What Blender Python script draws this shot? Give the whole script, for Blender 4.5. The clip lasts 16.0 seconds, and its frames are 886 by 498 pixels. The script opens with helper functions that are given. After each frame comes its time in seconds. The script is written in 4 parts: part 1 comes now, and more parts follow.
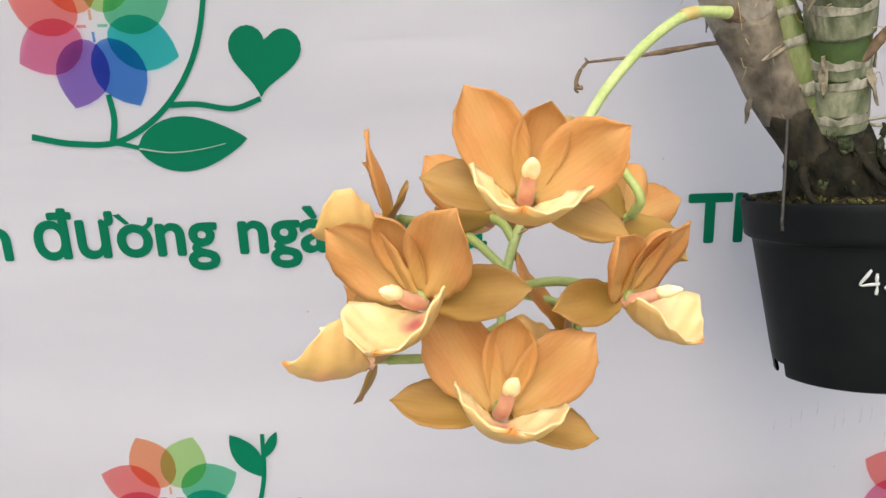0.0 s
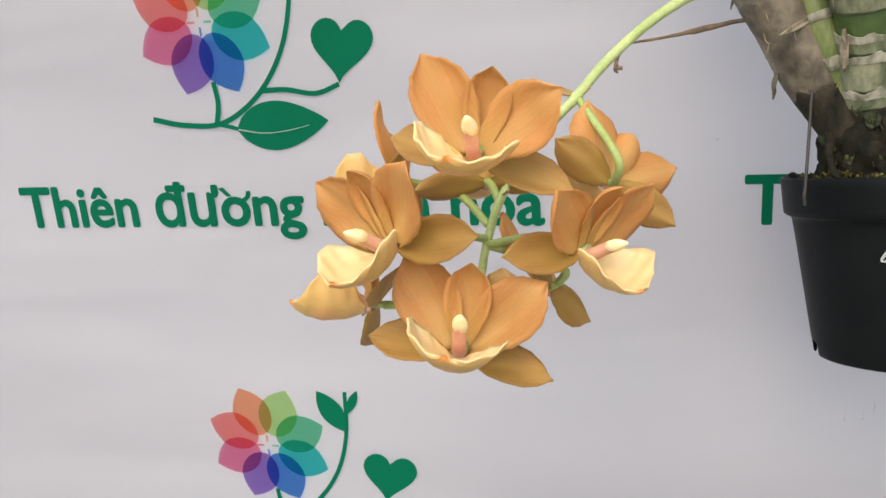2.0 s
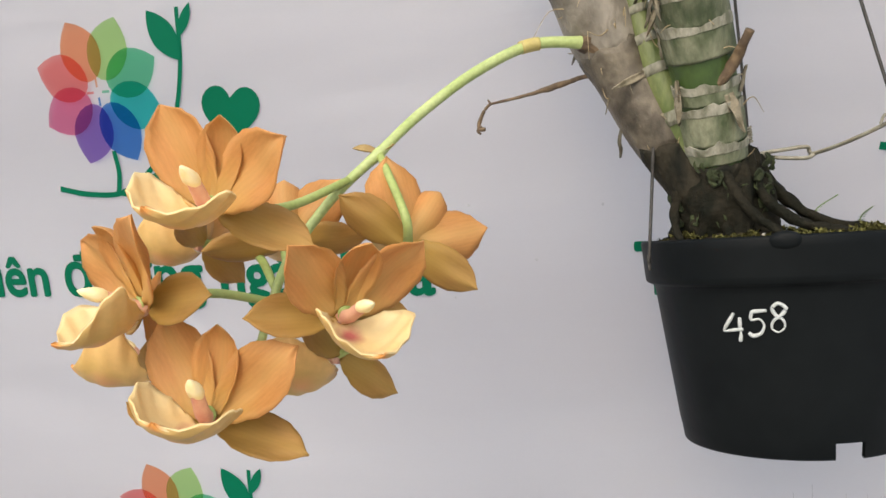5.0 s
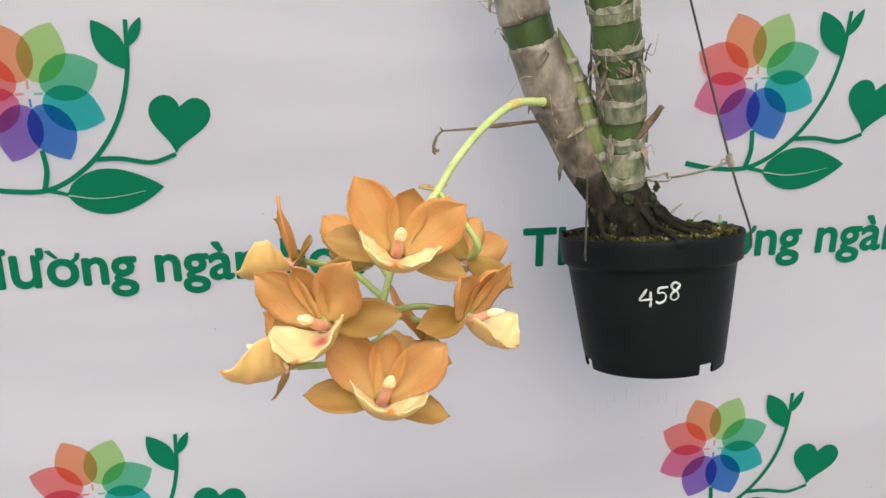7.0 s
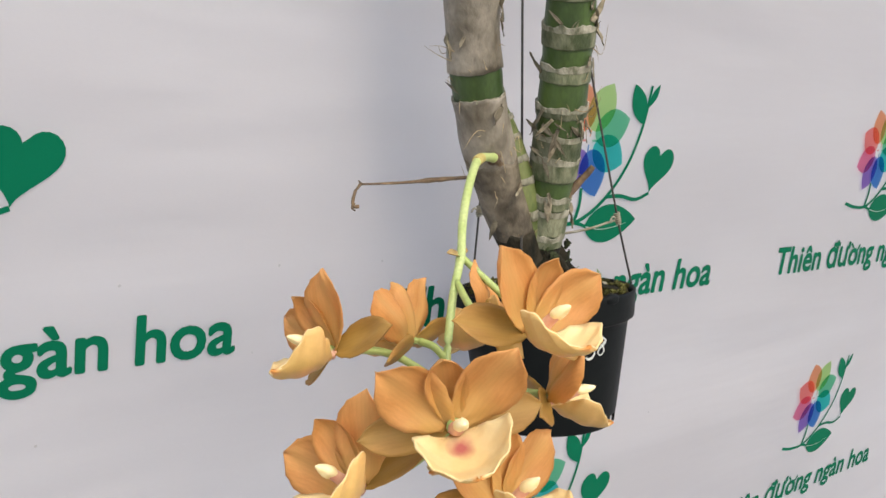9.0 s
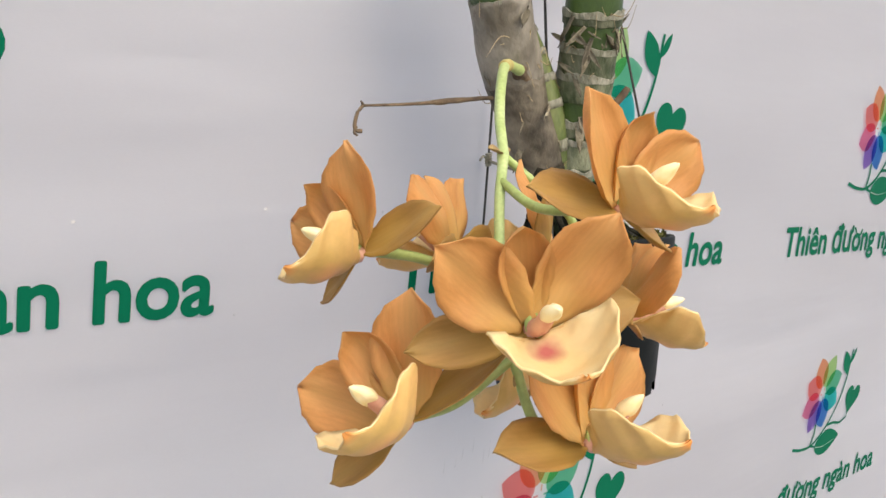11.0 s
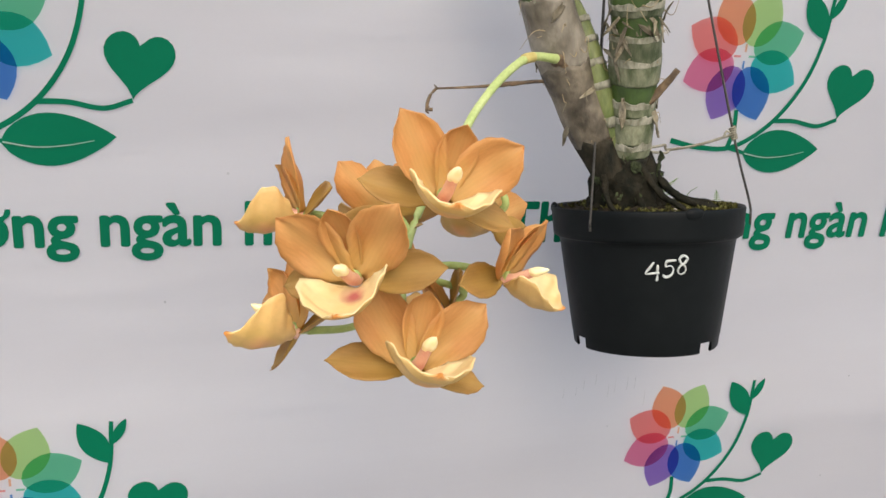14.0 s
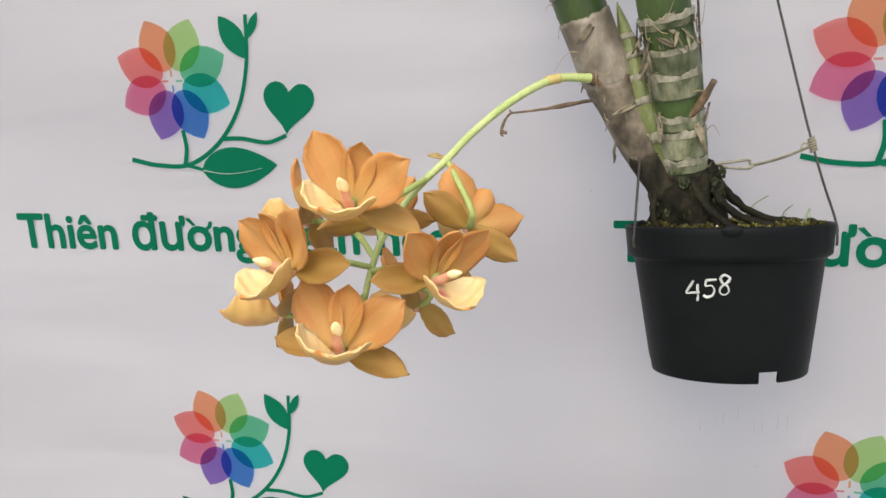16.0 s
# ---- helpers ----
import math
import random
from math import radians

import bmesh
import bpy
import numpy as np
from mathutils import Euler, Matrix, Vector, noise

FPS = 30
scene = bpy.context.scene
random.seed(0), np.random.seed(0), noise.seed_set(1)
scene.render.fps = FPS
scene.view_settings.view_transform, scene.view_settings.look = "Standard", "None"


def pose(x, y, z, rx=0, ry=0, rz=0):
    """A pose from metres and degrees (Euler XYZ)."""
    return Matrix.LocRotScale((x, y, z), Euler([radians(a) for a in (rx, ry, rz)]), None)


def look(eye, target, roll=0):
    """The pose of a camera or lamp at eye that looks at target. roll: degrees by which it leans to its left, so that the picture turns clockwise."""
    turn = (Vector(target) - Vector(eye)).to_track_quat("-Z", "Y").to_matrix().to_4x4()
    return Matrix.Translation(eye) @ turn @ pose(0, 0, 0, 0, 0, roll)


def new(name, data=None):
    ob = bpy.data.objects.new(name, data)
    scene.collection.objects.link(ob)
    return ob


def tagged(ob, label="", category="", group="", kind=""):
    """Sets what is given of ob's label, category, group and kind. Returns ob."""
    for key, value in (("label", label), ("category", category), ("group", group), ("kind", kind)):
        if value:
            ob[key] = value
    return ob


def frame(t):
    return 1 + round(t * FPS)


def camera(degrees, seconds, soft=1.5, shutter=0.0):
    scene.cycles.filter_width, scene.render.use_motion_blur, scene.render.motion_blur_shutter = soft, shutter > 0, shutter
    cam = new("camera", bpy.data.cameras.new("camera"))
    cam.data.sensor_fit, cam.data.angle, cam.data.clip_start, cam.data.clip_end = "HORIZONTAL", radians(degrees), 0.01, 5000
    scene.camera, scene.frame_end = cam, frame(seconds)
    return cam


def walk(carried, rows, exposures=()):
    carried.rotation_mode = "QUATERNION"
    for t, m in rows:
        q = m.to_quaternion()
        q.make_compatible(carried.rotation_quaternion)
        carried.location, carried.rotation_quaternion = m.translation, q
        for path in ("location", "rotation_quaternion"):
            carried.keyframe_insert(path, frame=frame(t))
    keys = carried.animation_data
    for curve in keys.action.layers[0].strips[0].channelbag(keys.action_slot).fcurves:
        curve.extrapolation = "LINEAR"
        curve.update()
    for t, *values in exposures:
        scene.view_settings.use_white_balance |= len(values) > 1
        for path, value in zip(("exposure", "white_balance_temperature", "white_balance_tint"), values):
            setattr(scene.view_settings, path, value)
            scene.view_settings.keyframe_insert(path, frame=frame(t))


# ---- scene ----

# ---- camera ----
cam = camera(54.47, 16.0)
PATH = [
    (0.0, look((-0.1258, -0.4571, 1.3354), (-0.2123, -0.0186, 1.2832), -3.42)),
    (0.5, look((-0.1019, -0.4375, 1.3314), (-0.2007, -0.0012, 1.2826), -1.99)),
    (1.0, look((-0.0709, -0.4755, 1.3325), (-0.1925, -0.0462, 1.2745), -1.28)),
    (1.5, look((-0.0535, -0.5035, 1.3401), (-0.2081, -0.0858, 1.2760), -3.52)),
    (2.0, look((-0.0446, -0.4703, 1.3160), (-0.2229, -0.0595, 1.2720), -2.97)),
    (2.5, look((0.0192, -0.4487, 1.3170), (-0.1939, -0.0545, 1.2754), -0.67)),
    (3.0, look((-0.0889, -0.4454, 1.3189), (-0.1933, -0.0090, 1.2843), -2.63)),
    (3.5, look((-0.0481, -0.4163, 1.3117), (-0.1912, 0.0094, 1.2834), -1.48)),
    (4.0, look((-0.0161, -0.4406, 1.3148), (-0.1788, -0.0218, 1.2895), -1.51)),
    (4.5, look((0.0192, -0.4187, 1.3079), (-0.1701, -0.0106, 1.2956), -2.02)),
    (4.7, look((0.0436, -0.3968, 1.2990), (-0.1657, 0.0015, 1.3023), -2.94)),
    (6.8, look((-0.0523, -0.5732, 1.3621), (-0.1193, -0.1314, 1.3089), -2.20)),
    (7.0, look((-0.1145, -0.5751, 1.3656), (-0.1332, -0.1288, 1.3114), -3.26)),
    (7.5, look((-0.2067, -0.5103, 1.3492), (-0.1303, -0.0683, 1.3132), -3.52)),
    (8.0, look((-0.2356, -0.4512, 1.3361), (-0.0860, -0.0272, 1.3184), -1.13)),
    (8.5, look((-0.3068, -0.4605, 1.3627), (-0.0991, -0.0623, 1.3345), -1.04)),
    (8.7, look((-0.3495, -0.4603, 1.3848), (-0.1228, -0.0741, 1.3404), -1.59)),
    (10.8, look((-0.2940, -0.3991, 1.3304), (-0.0777, -0.0055, 1.3027), -2.40)),
    (11.0, look((-0.3406, -0.3777, 1.3207), (-0.0910, -0.0038, 1.3011), -2.90)),
    (11.5, look((-0.3837, -0.3869, 1.3461), (-0.1146, -0.0279, 1.3109), -2.76)),
    (12.0, look((-0.3100, -0.4555, 1.3638), (-0.1034, -0.0586, 1.3157), -1.83)),
    (12.5, look((-0.2737, -0.4532, 1.3499), (-0.1004, -0.0398, 1.3104), -4.49)),
    (13.0, look((-0.2738, -0.4261, 1.3398), (-0.1188, -0.0051, 1.3048), -4.84)),
    (13.5, look((-0.2338, -0.4782, 1.3293), (-0.1302, -0.0434, 1.2765), -1.39)),
    (14.0, look((-0.1872, -0.5332, 1.3383), (-0.1406, -0.0887, 1.2860), -0.76)),
    (14.5, look((-0.1434, -0.5431, 1.3300), (-0.1444, -0.0944, 1.2958), -2.23)),
    (15.0, look((-0.0753, -0.5509, 1.3253), (-0.1354, -0.1056, 1.3008), -1.70)),
    (15.5, look((0.0010, -0.5588, 1.3290), (-0.1211, -0.1268, 1.2972), -0.26)),
    (16.0, look((0.0476, -0.5465, 1.3232), (-0.1299, -0.1341, 1.2940), -1.40)),
]
walk(cam, PATH, [(0.0, 0.85), (1.0, 0.78), (1.5, 0.72), (2.5, 0.74), (3.0, 0.96), (3.5, 0.84), (4.7, 0.68), (6.8, 0.78), (7.2, 0.76), (8.0, 0.65), (8.7, 0.70), (11.0, 0.76), (12.5, 0.72), (13.5, 0.68), (16.0, 0.74)])

# ---- daylight: bright overcast from above and in front of the backdrop ----
world = bpy.data.worlds.new("sky")
scene.world = world
world.use_nodes = True
wn = world.node_tree
sky = wn.nodes.new("ShaderNodeTexSky")
sky.sky_type, sky.sun_disc = "NISHITA", False
sky.sun_elevation, sky.sun_rotation = radians(42), radians(175)
sky.air_density, sky.dust_density, sky.ozone_density = 1.0, 4.0, 1.0
wn.links.new(sky.outputs[0], wn.nodes["Background"].inputs[0])
wn.nodes["Background"].inputs[1].default_value = 0.15
sun_data = bpy.data.lights.new("sun", "SUN")
sun_data.energy, sun_data.angle, sun_data.color = 1.0, radians(165), (1.0, 0.945, 0.855)
sun = new("sun", sun_data)
sun.matrix_world = look((0.3, -3.2, 4.1), (0, 0, 1.2))

TOP = 1.30          # height of the pot's rim over the ground


def W(p):
    return Vector((p[0], p[1], p[2] + TOP))


# ---- materials ----
def material(name, colour, rough=0.6, metal=0.0, scale=30.0, vary=0.15, bump=0.1, bump_scale=None, second=None, stretch=(1, 1, 1), translucent=0.0, per_object=0.0, spec=0.5, fine=0.0):
    m = bpy.data.materials.new(name)
    m.use_nodes = True
    nt = m.node_tree
    b = nt.nodes["Principled BSDF"]
    b.inputs["Roughness"].default_value, b.inputs["Metallic"].default_value = rough, metal
    b.inputs["Specular IOR Level"].default_value = spec
    tc = nt.nodes.new("ShaderNodeTexCoord")
    mp = nt.nodes.new("ShaderNodeMapping")
    mp.inputs["Scale"].default_value = stretch
    nt.links.new(tc.outputs["Object"], mp.inputs[0])
    n1 = nt.nodes.new("ShaderNodeTexNoise")
    n1.inputs["Scale"].default_value, n1.inputs["Detail"].default_value = scale, 5.0
    n2 = nt.nodes.new("ShaderNodeTexNoise")
    n2.inputs["Scale"].default_value, n2.inputs["Detail"].default_value = bump_scale or scale * 8, 3.0
    for n in (n1, n2):
        nt.links.new(mp.outputs[0], n.inputs["Vector"])
    ramp = nt.nodes.new("ShaderNodeMapRange")
    ramp.inputs["From Min"].default_value, ramp.inputs["From Max"].default_value = 0.35, 0.65
    nt.links.new(n1.outputs[0], ramp.inputs["Value"])
    mix = nt.nodes.new("ShaderNodeMix")
    mix.data_type = "RGBA"
    low = second or [c * (1 - vary) for c in colour]
    high = colour if second else [min(1, c * (1 + vary)) for c in colour]
    mix.inputs["A"].default_value, mix.inputs["B"].default_value = (*low, 1), (*high, 1)
    nt.links.new(ramp.outputs[0], mix.inputs["Factor"])
    out = mix.outputs["Result"]
    if fine:
        hv = nt.nodes.new("ShaderNodeHueSaturation")
        mr = nt.nodes.new("ShaderNodeMapRange")
        mr.inputs["To Min"].default_value, mr.inputs["To Max"].default_value = 1 - fine, 1 + fine
        nt.links.new(n2.outputs[0], mr.inputs["Value"])
        nt.links.new(mr.outputs[0], hv.inputs["Value"])
        nt.links.new(out, hv.inputs["Color"])
        out = hv.outputs[0]
    if per_object:
        oi = nt.nodes.new("ShaderNodeObjectInfo")
        hv = nt.nodes.new("ShaderNodeHueSaturation")
        mr = nt.nodes.new("ShaderNodeMapRange")
        mr.inputs["To Min"].default_value, mr.inputs["To Max"].default_value = 1 - per_object, 1 + per_object
        nt.links.new(oi.outputs["Random"], mr.inputs["Value"])
        nt.links.new(mr.outputs[0], hv.inputs["Value"])
        nt.links.new(out, hv.inputs["Color"])
        out = hv.outputs[0]
    nt.links.new(out, b.inputs["Base Color"])
    bp = nt.nodes.new("ShaderNodeBump")
    bp.inputs["Strength"].default_value, bp.inputs["Distance"].default_value = bump, 0.001
    nt.links.new(n2.outputs[0], bp.inputs["Height"])
    nt.links.new(bp.outputs[0], b.inputs["Normal"])
    if translucent:
        tr = nt.nodes.new("ShaderNodeBsdfTranslucent")
        ms = nt.nodes.new("ShaderNodeMixShader")
        ms.inputs[0].default_value = translucent
        nt.links.new(out, tr.inputs["Color"])
        nt.links.new(b.outputs[0], ms.inputs[1])
        nt.links.new(tr.outputs[0], ms.inputs[2])
        nt.links.new(ms.outputs[0], nt.nodes["Material Output"].inputs["Surface"])
    return m


def zone(m, centre, radius, colour, soft=0.5):
    """Pigment of another colour round a place of the object, mixed over the base colour."""
    nt = m.node_tree
    b = nt.nodes["Principled BSDF"]
    src = b.inputs["Base Color"].links[0].from_socket
    tc = nt.nodes.new("ShaderNodeTexCoord")
    d = nt.nodes.new("ShaderNodeVectorMath")
    d.operation = "DISTANCE"
    d.inputs[1].default_value = centre
    nt.links.new(tc.outputs["Object"], d.inputs[0])
    nz = nt.nodes.new("ShaderNodeTexNoise")
    nz.inputs["Scale"].default_value = 220
    nt.links.new(tc.outputs["Object"], nz.inputs["Vector"])
    ad = nt.nodes.new("ShaderNodeMath")
    ad.operation = "MULTIPLY_ADD"
    ad.inputs[1].default_value = radius * 0.7
    nt.links.new(nz.outputs[0], ad.inputs[0])
    nt.links.new(d.outputs["Value"], ad.inputs[2])
    mr = nt.nodes.new("ShaderNodeMapRange")
    mr.inputs["From Min"].default_value, mr.inputs["From Max"].default_value = radius * (1.35 - soft), radius * (1.35 + soft)
    mr.inputs["To Min"].default_value, mr.inputs["To Max"].default_value = 1, 0
    nt.links.new(ad.outputs[0], mr.inputs["Value"])
    mix = nt.nodes.new("ShaderNodeMix")
    mix.data_type = "RGBA"
    nt.links.new(src, mix.inputs["A"])
    mix.inputs["B"].default_value = (*colour, 1)
    nt.links.new(mr.outputs[0], mix.inputs["Factor"])
    for l in list(src.links):
        if l.to_node != mix and l.to_node.type in ("BSDF_PRINCIPLED", "BSDF_TRANSLUCENT"):
            nt.links.new(mix.outputs["Result"], l.to_socket)
    return m


def veins(m, colour, width, amount):
    """A paler midrib of that colour and fine lengthwise veins, mixed over the base colour of a petal."""
    nt = m.node_tree
    src = nt.nodes["Principled BSDF"].inputs["Base Color"].links[0].from_socket
    tc = nt.nodes.new("ShaderNodeTexCoord")
    xyz = nt.nodes.new("ShaderNodeSeparateXYZ")
    nt.links.new(tc.outputs["Object"], xyz.inputs[0])
    off = nt.nodes.new("ShaderNodeMath")
    off.operation = "ABSOLUTE"
    nt.links.new(xyz.outputs[0], off.inputs[0])
    mr = nt.nodes.new("ShaderNodeMapRange")
    mr.inputs["From Min"].default_value, mr.inputs["From Max"].default_value = 0.0, width
    mr.inputs["To Min"].default_value, mr.inputs["To Max"].default_value = amount, 0.0
    nt.links.new(off.outputs[0], mr.inputs["Value"])
    mix = nt.nodes.new("ShaderNodeMix")
    mix.data_type = "RGBA"
    mix.inputs["B"].default_value = (*colour, 1)
    nt.links.new(mr.outputs[0], mix.inputs["Factor"])
    wave = nt.nodes.new("ShaderNodeTexWave")
    wave.bands_direction = "X"
    wave.inputs["Scale"].default_value, wave.inputs["Distortion"].default_value = 170.0, 2.5
    wave.inputs["Detail"].default_value, wave.inputs["Detail Scale"].default_value = 2.0, 0.6
    nt.links.new(tc.outputs["Object"], wave.inputs["Vector"])
    tone = nt.nodes.new("ShaderNodeMapRange")
    tone.inputs["To Min"].default_value, tone.inputs["To Max"].default_value = 0.978, 1.012
    nt.links.new(wave.outputs["Fac"], tone.inputs["Value"])
    hv = nt.nodes.new("ShaderNodeHueSaturation")
    nt.links.new(tone.outputs[0], hv.inputs["Value"])
    nt.links.new(mix.outputs["Result"], hv.inputs["Color"])
    for l in list(src.links):
        if l.to_node.type in ("BSDF_PRINCIPLED", "BSDF_TRANSLUCENT"):
            nt.links.new(hv.outputs[0], l.to_socket)
    nt.links.new(src, mix.inputs["A"])


def creases(m):
    """Soft horizontal creases of hung cloth, over the fine relief."""
    nt = m.node_tree
    b = nt.nodes["Principled BSDF"]
    tc = nt.nodes.new("ShaderNodeTexCoord")
    mp = nt.nodes.new("ShaderNodeMapping")
    mp.inputs["Scale"].default_value, mp.inputs["Rotation"].default_value = (1.3, 1.0, 9.0), (0.0, radians(4), 0.0)
    nz = nt.nodes.new("ShaderNodeTexNoise")
    nz.inputs["Scale"].default_value, nz.inputs["Detail"].default_value = 2.6, 3.0
    bp = nt.nodes.new("ShaderNodeBump")
    bp.inputs["Strength"].default_value, bp.inputs["Distance"].default_value = 0.26, 0.02
    nt.links.new(tc.outputs["Object"], mp.inputs[0])
    nt.links.new(mp.outputs[0], nz.inputs["Vector"])
    nt.links.new(nz.outputs[0], bp.inputs["Height"])
    nt.links.new(b.inputs["Normal"].links[0].from_socket, bp.inputs["Normal"])
    nt.links.new(bp.outputs[0], b.inputs["Normal"])


def ink(name, colour):
    """A transparent printing ink: overlapping prints darken one another."""
    m = bpy.data.materials.new(name)
    m.use_nodes = True
    nt = m.node_tree
    t = nt.nodes.new("ShaderNodeBsdfTransparent")
    t.inputs[0].default_value = (*[math.sqrt(c) for c in colour], 1)
    nt.links.new(t.outputs[0], nt.nodes["Material Output"].inputs["Surface"])
    return m


PETAL = material("petal", (0.745, 0.402, 0.142), 0.48, scale=38, second=(0.625, 0.312, 0.092), bump=0.10, bump_scale=500, stretch=(3, 3, 0.6), translucent=0.40, per_object=0.09, spec=0.3, fine=0.10)
zone(PETAL, (0, 0, 0.002), 0.012, (0.66, 0.41, 0.12), 0.6)
zone(PETAL, (0, 0, 0.044), 0.006, (0.76, 0.36, 0.13), 0.6)
veins(PETAL, (0.72, 0.46, 0.17), 0.006, 0.55)
SEPAL = material("sepal", (0.54, 0.305, 0.092), 0.48, scale=38, second=(0.40, 0.230, 0.060), bump=0.10, bump_scale=500, stretch=(3, 3, 0.6), translucent=0.32, per_object=0.12, spec=0.3, fine=0.10)
zone(SEPAL, (0, 0, 0.006), 0.012, (0.47, 0.29, 0.065), 0.6)
veins(SEPAL, (0.52, 0.345, 0.10), 0.005, 0.5)
LIP = material("lip", (0.90, 0.76, 0.42), 0.42, scale=60, second=(0.86, 0.66, 0.31), bump=0.08, bump_scale=400, translucent=0.25, per_object=0.07, spec=0.35, fine=0.06)
zone(LIP, (0, 0.0065, -0.0090), 0.0048, (0.50, 0.15, 0.13), 0.6)
zone(LIP, (0, 0.0355, -0.0062), 0.0028, (0.80, 0.36, 0.09), 0.6)
LIP_OUT = material("lip_outside", (0.77, 0.52, 0.21), 0.42, scale=45, second=(0.63, 0.43, 0.14), bump=0.08, bump_scale=400, translucent=0.25, per_object=0.10, spec=0.35, fine=0.08)
zone(LIP_OUT, (0, 0.0355, -0.0062), 0.0030, (0.80, 0.36, 0.09), 0.6)
zone(LIP_OUT, (0, 0.0180, -0.0150), 0.0060, (0.82, 0.44, 0.20), 0.7)
COLUMN = material("column", (0.70, 0.42, 0.29), 0.45, scale=150, second=(0.58, 0.27, 0.21), bump=0.1)
ANTHER = material("anther", (0.92, 0.83, 0.52), 0.4, scale=200, second=(0.88, 0.75, 0.38), bump=0.15)
STALK = material("stalk", (0.40, 0.49, 0.16), 0.45, scale=60, second=(0.32, 0.40, 0.11), bump=0.2, translucent=0.1, fine=0.2)
RACHIS = material("rachis", (0.42, 0.50, 0.20), 0.42, scale=70, second=(0.34, 0.43, 0.14), bump=0.2, fine=0.25)
NODE = material("node", (0.52, 0.46, 0.16), 0.5, scale=90, second=(0.44, 0.36, 0.12), bump=0.3)
BRACT = material("bract", (0.24, 0.15, 0.05), 0.8, scale=200, second=(0.36, 0.26, 0.10), bump=0.5)
CANE_GREEN = material("cane_green", (0.058, 0.102, 0.023), 0.40, scale=55, second=(0.026, 0.052, 0.012), bump=0.25, stretch=(1, 1, 0.35), fine=0.3)
SHEATH = material("sheath", (0.185, 0.195, 0.125), 0.62, scale=85, second=(0.050, 0.068, 0.030), bump=0.7, bump_scale=420, stretch=(1.5, 1.5, 0.6), fine=0.4, per_object=0.3, spec=0.3)
SHEATH_EDGE = material("sheath_edge", (0.34, 0.33, 0.26), 0.7, scale=160, second=(0.12, 0.125, 0.08), bump=0.6, bump_scale=600, stretch=(1.5, 1.5, 0.5), fine=0.3, spec=0.3)
SHOOT = material("young_shoot", (0.19, 0.22, 0.078), 0.5, scale=90, second=(0.085, 0.12, 0.03), bump=0.4, bump_scale=400, stretch=(1.5, 1.5, 0.5), fine=0.3)
FLAKE = material("husk", (0.30, 0.265, 0.19), 0.75, scale=120, second=(0.11, 0.095, 0.06), bump=0.6, bump_scale=600, per_object=0.4, fine=0.3, spec=0.3)
BARK = material("bark", (0.170, 0.147, 0.107), 0.55, scale=60, second=(0.034, 0.028, 0.019), bump=1.0, bump_scale=300, stretch=(1.1, 1.1, 0.8), fine=0.5, per_object=0.1, spec=0.35)
EARTHY = material("earthy_bark", (0.034, 0.029, 0.018), 0.8, scale=90, second=(0.007, 0.008, 0.005), bump=1.0, bump_scale=380, stretch=(1.2, 1.2, 0.6), fine=0.5, spec=0.2)
PAPERY = material("papery_bark", (0.29, 0.265, 0.215), 0.48, scale=48, second=(0.095, 0.082, 0.058), bump=0.9, bump_scale=300, stretch=(1.1, 1.1, 0.7), fine=0.4, spec=0.4)
ROOT = material("root", (0.018, 0.016, 0.010), 0.85, scale=120, second=(0.005, 0.006, 0.003), bump=1.0, bump_scale=500, fine=0.5, spec=0.15)
TWIG = material("twig", (0.19, 0.13, 0.07), 0.8, scale=150, second=(0.075, 0.05, 0.03), bump=0.8, bump_scale=600)
FIBRE = material("fibre", (0.42, 0.34, 0.2), 0.85, scale=150, second=(0.25, 0.19, 0.1), bump=0.4)
POT = material("pot_plastic", (0.004, 0.0055, 0.0062), 0.46, scale=18, second=(0.0065, 0.0082, 0.0088), bump=0.15, bump_scale=120, spec=0.09, fine=0.2)
SOIL = material("soil", (0.035, 0.027, 0.017), 0.95, scale=160, second=(0.010, 0.009, 0.006), bump=1.0, bump_scale=700, fine=0.5, spec=0.1)
MOSS = material("moss", (0.165, 0.160, 0.050), 0.95, scale=130, second=(0.030, 0.028, 0.012), bump=0.8, bump_scale=900, fine=0.5, spec=0.1)
MOSS_DARK = material("dark_moss", (0.050, 0.068, 0.022), 0.95, scale=260, second=(0.020, 0.028, 0.010), bump=1.0, bump_scale=900, fine=0.4, per_object=0.4)
PEBBLE = material("pebble", (0.62, 0.58, 0.48), 0.8, scale=200, second=(0.42, 0.38, 0.28), bump=0.4, per_object=0.3)
FERN = material("fern", (0.17, 0.28, 0.06), 0.6, scale=200, bump=0.1, translucent=0.3)
WIRE = material("wire", (0.055, 0.052, 0.046), 0.5, metal=0.3, scale=200, second=(0.028, 0.026, 0.022), bump=0.3)
WIRE_PALE = material("wire_pale", (0.34, 0.33, 0.26), 0.6, metal=0.2, scale=300, second=(0.22, 0.2, 0.14), bump=0.3)
PAINT = material("white_paint", (0.58, 0.61, 0.59), 0.55, scale=300, second=(0.46, 0.50, 0.48), bump=0.4)
VINYL = material("vinyl", (0.80, 0.785, 0.785), 0.55, scale=2.2, second=(0.73, 0.712, 0.712), bump=0.12, bump_scale=900, stretch=(0.5, 1, 2.2), fine=0.015, spec=0.3, translucent=0.72)
GREEN_PRINT = material("green_print", (0.0, 0.118, 0.060), 0.6, scale=6, second=(0.0, 0.100, 0.050), bump=0.1, bump_scale=900, fine=0.05, spec=0.08)
creases(VINYL)
SCUFF = material("scuff", (0.64, 0.63, 0.62), 0.8, scale=300, bump=0.1)
